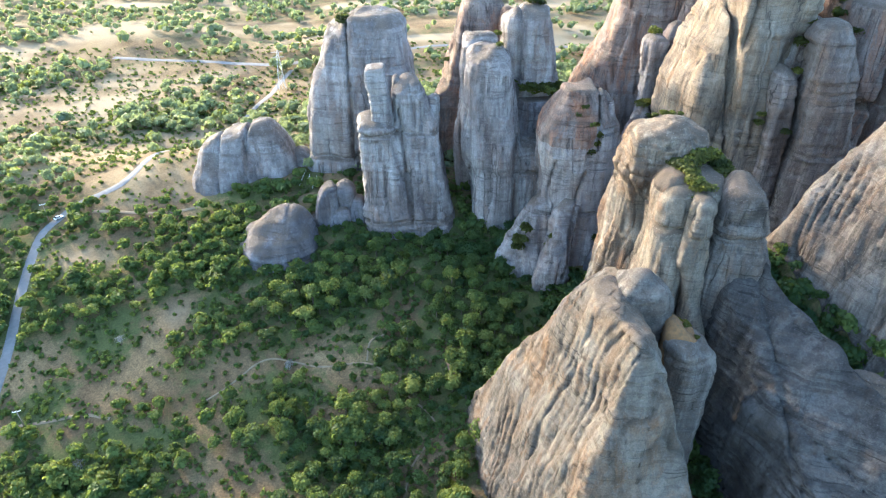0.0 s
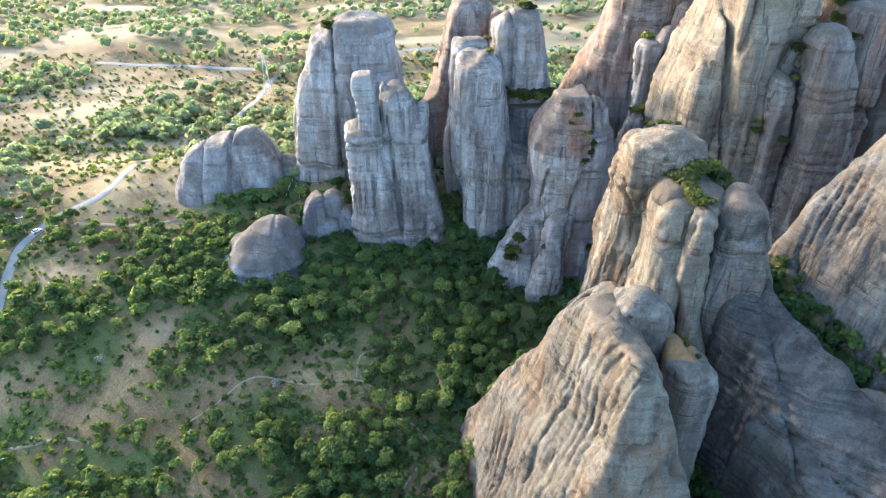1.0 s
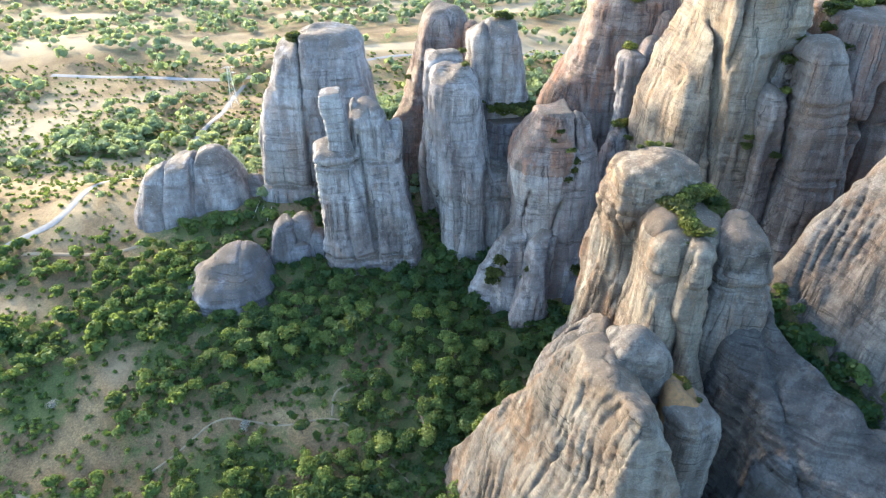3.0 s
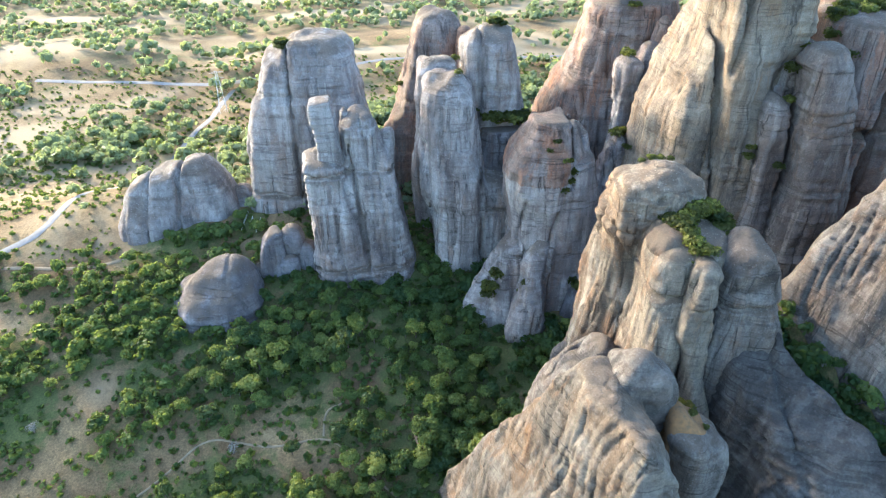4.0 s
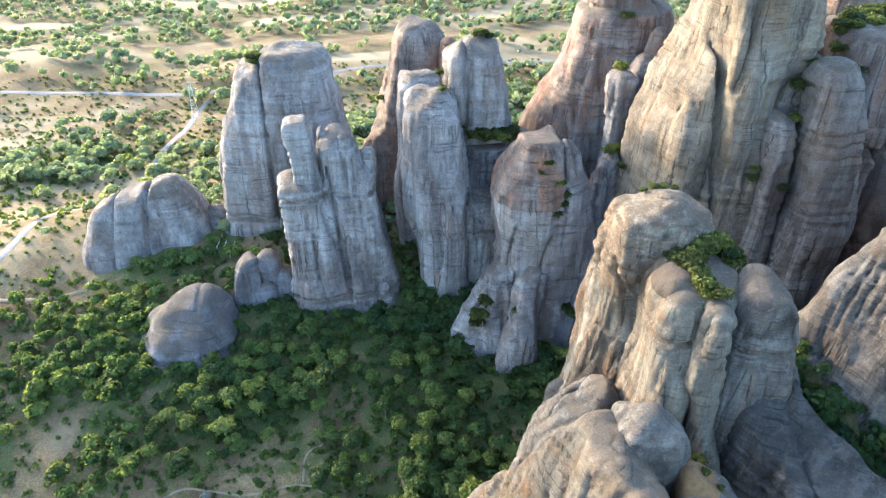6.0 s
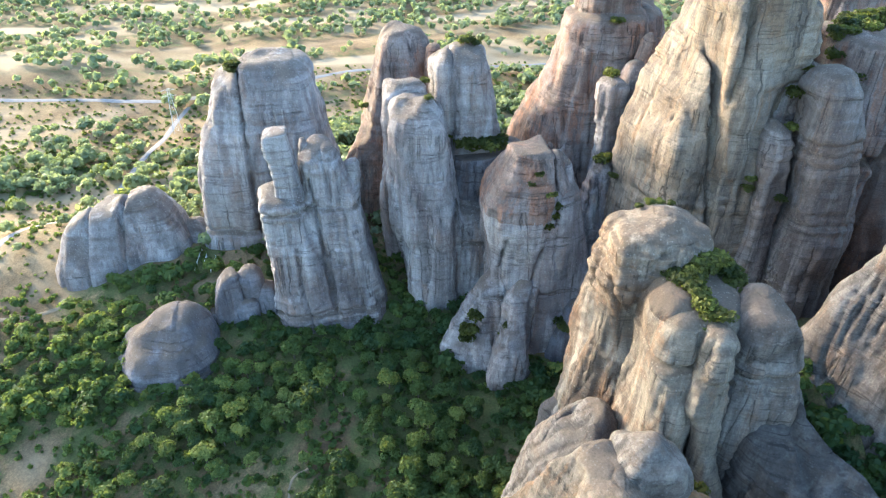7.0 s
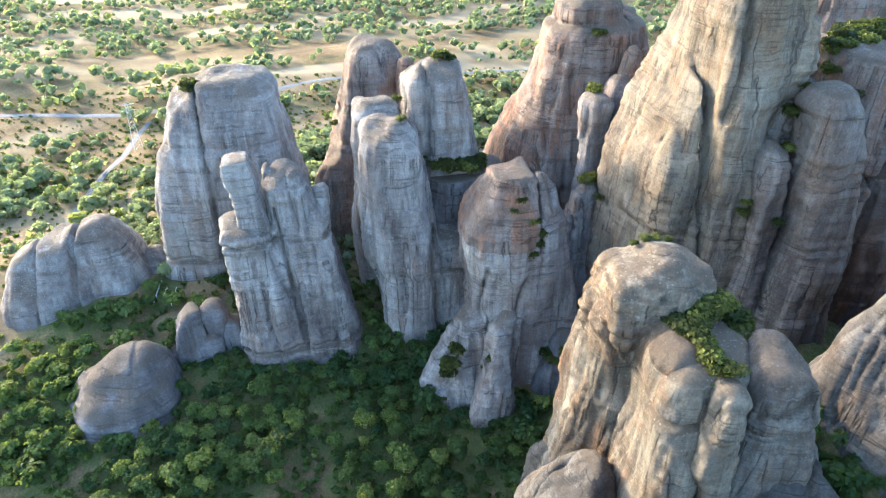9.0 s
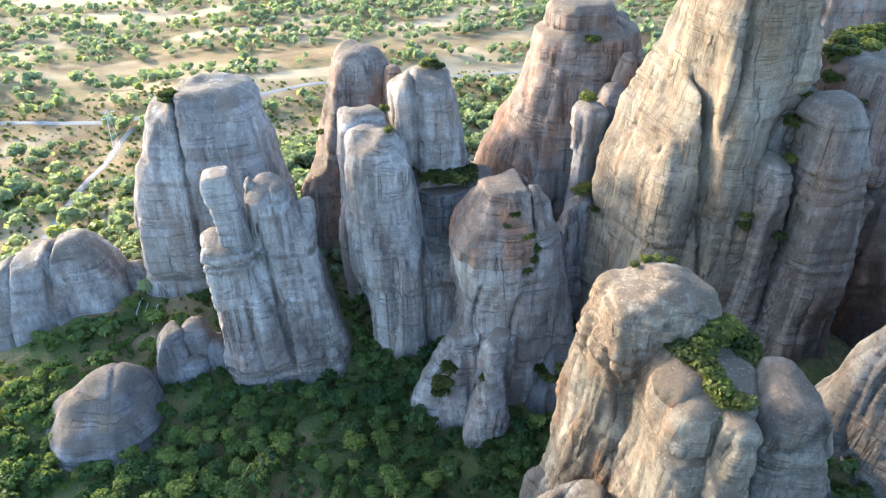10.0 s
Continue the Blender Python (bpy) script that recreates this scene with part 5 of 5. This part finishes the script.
ledge_bushes("yellow-green bush growing down the tower front", [
    (62.6, 151.5, 2.08, 79.0), (64.8, 151, 2.21, 79.2), (66.5, 152.8, 2.34, 80.0), (69, 154.2, 2.60, 80.3), (71.5, 154.6, 2.60, 79.8), (73.5, 153.2, 2.34, 78.4), (74, 150.5, 2.21, 77.4), (63.5, 148.5, 2.08, 79.6),
    (63.2, 146, 1.95, 79.4), (63.6, 143.5, 1.95, 78.6), (64.2, 141.2, 1.69, 77.8), (65.8, 139.6, 1.56, 78.4), (62.5, 140.8, 1.30, 75.8), (67.8, 152.2, 1.69, 80.8), (61.4, 153.4, 1.43, 78.8)])
ledge_bushes("thin yellow grass tuft on the tower head", [(59.5, 168.5, 0.8, None), (62, 169.5, 1.0, None), (64.5, 169.5, 0.9, None), (66.5, 168, 0.7, None)])
ledge_bushes("small dry tuft on the pillar head", [(60.5, 120, 0.8, None), (62.5, 117.5, 0.6, None), (63.5, 126.5, 1.1, 45.5), (62, 127.5, 0.9, 45.7)])
ledge_bushes("dark green bush in the cleft of a tall wall", [
    (105.5, 198.6, 1.5, 74), (104.5, 198, 1.4, 71.5), (113.8, 200.5, 1.5, 88), (114.2, 203.5, 1.9, 96), (116.5, 207.5, 2.2, 101), (112.8, 195, 1.4, 69.5), (78, 237, 2.2, None), (80, 238.5, 1.8, None), (78.8, 229, 1.3, 61), (81.5, 250, 2.0, None), (86, 262, 1.8, None)])
ledge_bushes("yellow-green bush on the top of the massif", [
    (131, 217, 2.4, 107.5), (134, 219, 2.6, 108.5), (139.5, 217, 2.4, 108.6), (144, 225, 2.8, 108), (148, 226.5, 2.8, 108.3), (151, 227, 2.6, 108.5), (149, 222, 2.4, 108), (132, 214, 2.2, 108), (129.8, 214.5, 2.2, 106), (137, 223, 2.6, 108.5), (155, 224, 2.6, 108.5), (128, 211, 2.2, 103), (131, 206, 2.0, 99)])

# ---------------------------------------------------------------- small things of the valley
def box_into(bm, lo, hi, m=None):
    vs = [bm.verts.new((x, y, z)) for z in (lo[2], hi[2]) for x, y in ((lo[0], lo[1]), (hi[0], lo[1]), (hi[0], hi[1]), (lo[0], hi[1]))]
    for f in ((3, 2, 1, 0), (4, 5, 6, 7), (0, 1, 5, 4), (1, 2, 6, 5), (2, 3, 7, 6), (3, 0, 4, 7)):
        bm.faces.new([vs[k] for k in f])
    if m is not None:
        bmesh.ops.transform(bm, matrix=m, verts=vs)
    return vs


def rod_into(bm, a, b, r, seg=6):
    a, b = Vector(a), Vector(b)
    ax = (b - a).normalized()
    s1 = ax.orthogonal().normalized()
    s2 = ax.cross(s1)
    rings = [[bm.verts.new(p + (s1 * math.cos(k * 2 * math.pi / seg) + s2 * math.sin(k * 2 * math.pi / seg)) * r) for k in range(seg)] for p in (a, b)]
    for k in range(seg):
        bm.faces.new((rings[0][k], rings[0][(k + 1) % seg], rings[1][(k + 1) % seg], rings[1][k]))
    bm.faces.new(rings[0][::-1])
    bm.faces.new(rings[1])


def part(name, bm, material, parent, label=""):
    me = bpy.data.meshes.new(name)
    bm.normal_update()
    bm.to_mesh(me)
    bm.free()
    me.materials.append(material)
    ob = new(name, me)
    ob.parent = parent
    return tagged(ob, label) if label else ob


WOOD = plain_material("grey_pole_wood", (0.16, 0.13, 0.10), (0.26, 0.22, 0.18), 4)
STEEL = plain_material("galvanised_steel", (0.45, 0.46, 0.47), (0.58, 0.59, 0.60), 3, 0.5, 0.05)
PLASTER = plain_material("rubble_wall", (0.24, 0.23, 0.22), (0.38, 0.36, 0.33), 1.5)
TILE = plain_material("old_roof_tiles", (0.13, 0.085, 0.05), (0.22, 0.14, 0.085), 2.5)
PAINT_CAR = plain_material("silver_car_paint", (0.62, 0.63, 0.65), (0.68, 0.69, 0.70), 2, 0.3, 0.0)
GLASS_CAR = plain_material("dark_car_glass", (0.02, 0.022, 0.025), (0.03, 0.032, 0.035), 2, 0.1, 0.0)
TYRE = plain_material("tyre_rubber", (0.02, 0.02, 0.02), (0.035, 0.035, 0.035), 6)
FENCE_WHITE = plain_material("weathered_white_wood", (0.5, 0.49, 0.46), (0.68, 0.67, 0.64), 3)


def car(x, y, turn):
    root = new("car")
    root.matrix_basis = pose(x, y, float(height(x, y)) + 0.28, 0, 0, turn)
    tagged(root, "silver hatchback car driving on the pale road", "car")
    bm = bmesh.new()
    prof = [(-2.0, 0.35), (-2.05, 0.75), (-1.8, 0.95), (0.9, 0.98), (1.85, 0.80), (2.05, 0.55), (2.0, 0.32)]
    for s in (-1, 1):
        bm.faces.new([bm.verts.new((px, s * 0.85, pz)) for px, pz in (prof if s < 0 else prof[::-1])])
    bm.verts.ensure_lookup_table()
    n = len(prof)
    for k in range(n):
        a, c = k, (k + 1) % n
        bm.faces.new((bm.verts[a], bm.verts[2 * n - 1 - a], bm.verts[2 * n - 1 - c], bm.verts[c]))
    bmesh.ops.recalc_face_normals(bm, faces=bm.faces)
    bmesh.ops.bevel(bm, geom=list(bm.edges), offset=0.06, segments=2, affect="EDGES")
    part("body", bm, PAINT_CAR, root)
    bm = bmesh.new()
    vs = box_into(bm, (-1.75, -0.76, 0.93), (0.75, 0.76, 1.42))
    for v in vs[4:]:
        v.co.x = v.co.x * 0.72 - 0.10
        v.co.y *= 0.82
    bmesh.ops.bevel(bm, geom=list(bm.edges), offset=0.05, segments=2, affect="EDGES")
    part("cabin_window", bm, GLASS_CAR, root)
    bm = bmesh.new()
    box_into(bm, (-1.30, -0.60, 1.40), (0.36, 0.60, 1.46))
    bmesh.ops.bevel(bm, geom=list(bm.edges), offset=0.02, segments=1, affect="EDGES")
    part("roof", bm, PAINT_CAR, root)
    for wx in (-1.25, 1.3):
        for wy in (-0.82, 0.82):
            bm = bmesh.new()
            rod_into(bm, (wx, wy - 0.1, 0.32), (wx, wy + 0.1, 0.32), 0.32, 14)
            part("wheel", bm, TYRE, root)


def utility_pole(x, y, tall, turn, label):
    root = new("utility_pole")
    root.matrix_basis = pose(x, y, float(height(x, y)) - 0.3, 0, 0, turn)
    tagged(root, label, "utility pole", "power line poles")
    bm = bmesh.new()
    rod_into(bm, (0, 0, 0), (0, 0, tall), 0.16, 8)
    part("pole", bm, WOOD, root)
    bm = bmesh.new()
    box_into(bm, (-1.3, -0.09, tall - 0.7), (1.3, 0.09, tall - 0.48))
    part("crossarm", bm, FENCE_WHITE, root)
    for k in (-1.15, 0, 1.15):
        bm = bmesh.new()
        rod_into(bm, (k, 0, tall - 0.48), (k, 0, tall - 0.12), 0.09, 8)
        part("insulator", bm, FENCE_WHITE, root)


def pylon(x, y, tall):
    root = new("lattice_pylon")
    root.matrix_basis = pose(x, y, float(height(x, y)) - 0.3, 0, 0, 20)
    tagged(root, "slender galvanised lattice power pylon on the dry plain", "pylon")
    b0, b1 = 2.4, 0.5
    corner = lambda k, z: Vector((((-1, 1, 1, -1)[k]) * (b0 + (b1 - b0) * z / tall), ((-1, -1, 1, 1)[k]) * (b0 + (b1 - b0) * z / tall), z))
    for k in range(4):
        bm = bmesh.new()
        rod_into(bm, corner(k, 0), corner(k, tall), 0.07, 5)
        part("leg", bm, STEEL, root)
    levels = [tall * (1 - (1 - i / 9) ** 1.25) for i in range(10)]
    for k in range(4):
        bm = bmesh.new()
        for z0, z1 in zip(levels[:-1], levels[1:]):
            rod_into(bm, corner(k, z0), corner((k + 1) % 4, z1), 0.035, 4)
            rod_into(bm, corner((k + 1) % 4, z0), corner(k, z1), 0.035, 4)
        part("bracing", bm, STEEL, root)
    for z in (tall - 1.0, tall - 4.5):
        bm = bmesh.new()
        for s in (-1, 1):
            rod_into(bm, (0, 0, z), (s * 4.2, 0, z), 0.08, 5)
            rod_into(bm, (0, 0, z + 1.0), (s * 4.2, 0, z), 0.06, 5)
        part("crossarm", bm, STEEL, root)


def hut(x, y, turn):
    root = new("stone_hut")
    root.matrix_basis = pose(x, y, float(height(x, y)) - 0.2, 0, 0, turn)
    tagged(root, "small stone hut with an ochre roof among trees", "hut")
    for nm, lo, hi in (("wall", (-2.4, -1.8, 0), (2.4, -1.45, 3.0)), ("wall", (-2.4, 1.45, 0), (2.4, 1.8, 3.0)), ("wall", (-2.4, -1.45, 0), (-2.05, 1.45, 3.0)), ("wall", (2.05, -1.45, 0), (2.4, 1.45, 3.0))):
        bm = bmesh.new()
        box_into(bm, lo, hi)
        part(nm, bm, PLASTER, root)
    bm = bmesh.new()
    vs = [bm.verts.new(c) for c in ((-2.8, -2.2, 2.9), (2.8, -2.2, 2.9), (2.8, 2.2, 3.5), (-2.8, 2.2, 3.5))]
    bm.faces.new(vs)
    ext = bmesh.ops.extrude_face_region(bm, geom=list(bm.faces))
    bmesh.ops.translate(bm, vec=(0, 0, 0.22), verts=[g for g in ext["geom"] if isinstance(g, bmesh.types.BMVert)])
    bmesh.ops.recalc_face_normals(bm, faces=bm.faces)
    part("roof", bm, TILE, root)
    bm = bmesh.new()
    box_into(bm, (-0.5, -1.84, 0.1), (0.5, -1.78, 2.0))
    part("door", bm, WOOD, root)


def rail_fence(ax, ay, bx, by):
    root = new("fence")
    root.matrix_basis = Matrix.Translation((ax, ay, float(height(ax, ay))))
    tagged(root, "short weathered white rail fence on grass", "fence", "grass plot fences")
    n = 4
    top = []
    for k in range(n):
        x, y = (bx - ax) * k / (n - 1), (by - ay) * k / (n - 1)
        z = float(height(ax + x, ay + y)) - root.matrix_basis.translation.z
        bm = bmesh.new()
        box_into(bm, (x - 0.10, y - 0.10, z - 0.3), (x + 0.10, y + 0.10, z + 1.3))
        part("post", bm, FENCE_WHITE, root)
        top.append((x, y, z))
    for h0 in (0.6, 1.15):
        bm = bmesh.new()
        for p, q in zip(top[:-1], top[1:]):
            rod_into(bm, (p[0], p[1], p[2] + h0), (q[0], q[1], q[2] + h0), 0.08, 5)
        part("rail", bm, FENCE_WHITE, root)


car(-174.5, 247.2, 55)
utility_pole(-179.5, 247, 9.0, 30, "grey wooden utility pole beside the road")
utility_pole(-143, 146, 8.5, 20, "wooden utility pole with a white crossarm beside the track")
pylon(-112, 430, 27)
hut(4.3, 167.0, 12)
rail_fence(-66, 259, -65, 270)
rail_fence(-63, 261, -62.5, 266)
rail_fence(-60, 258, -59, 265)
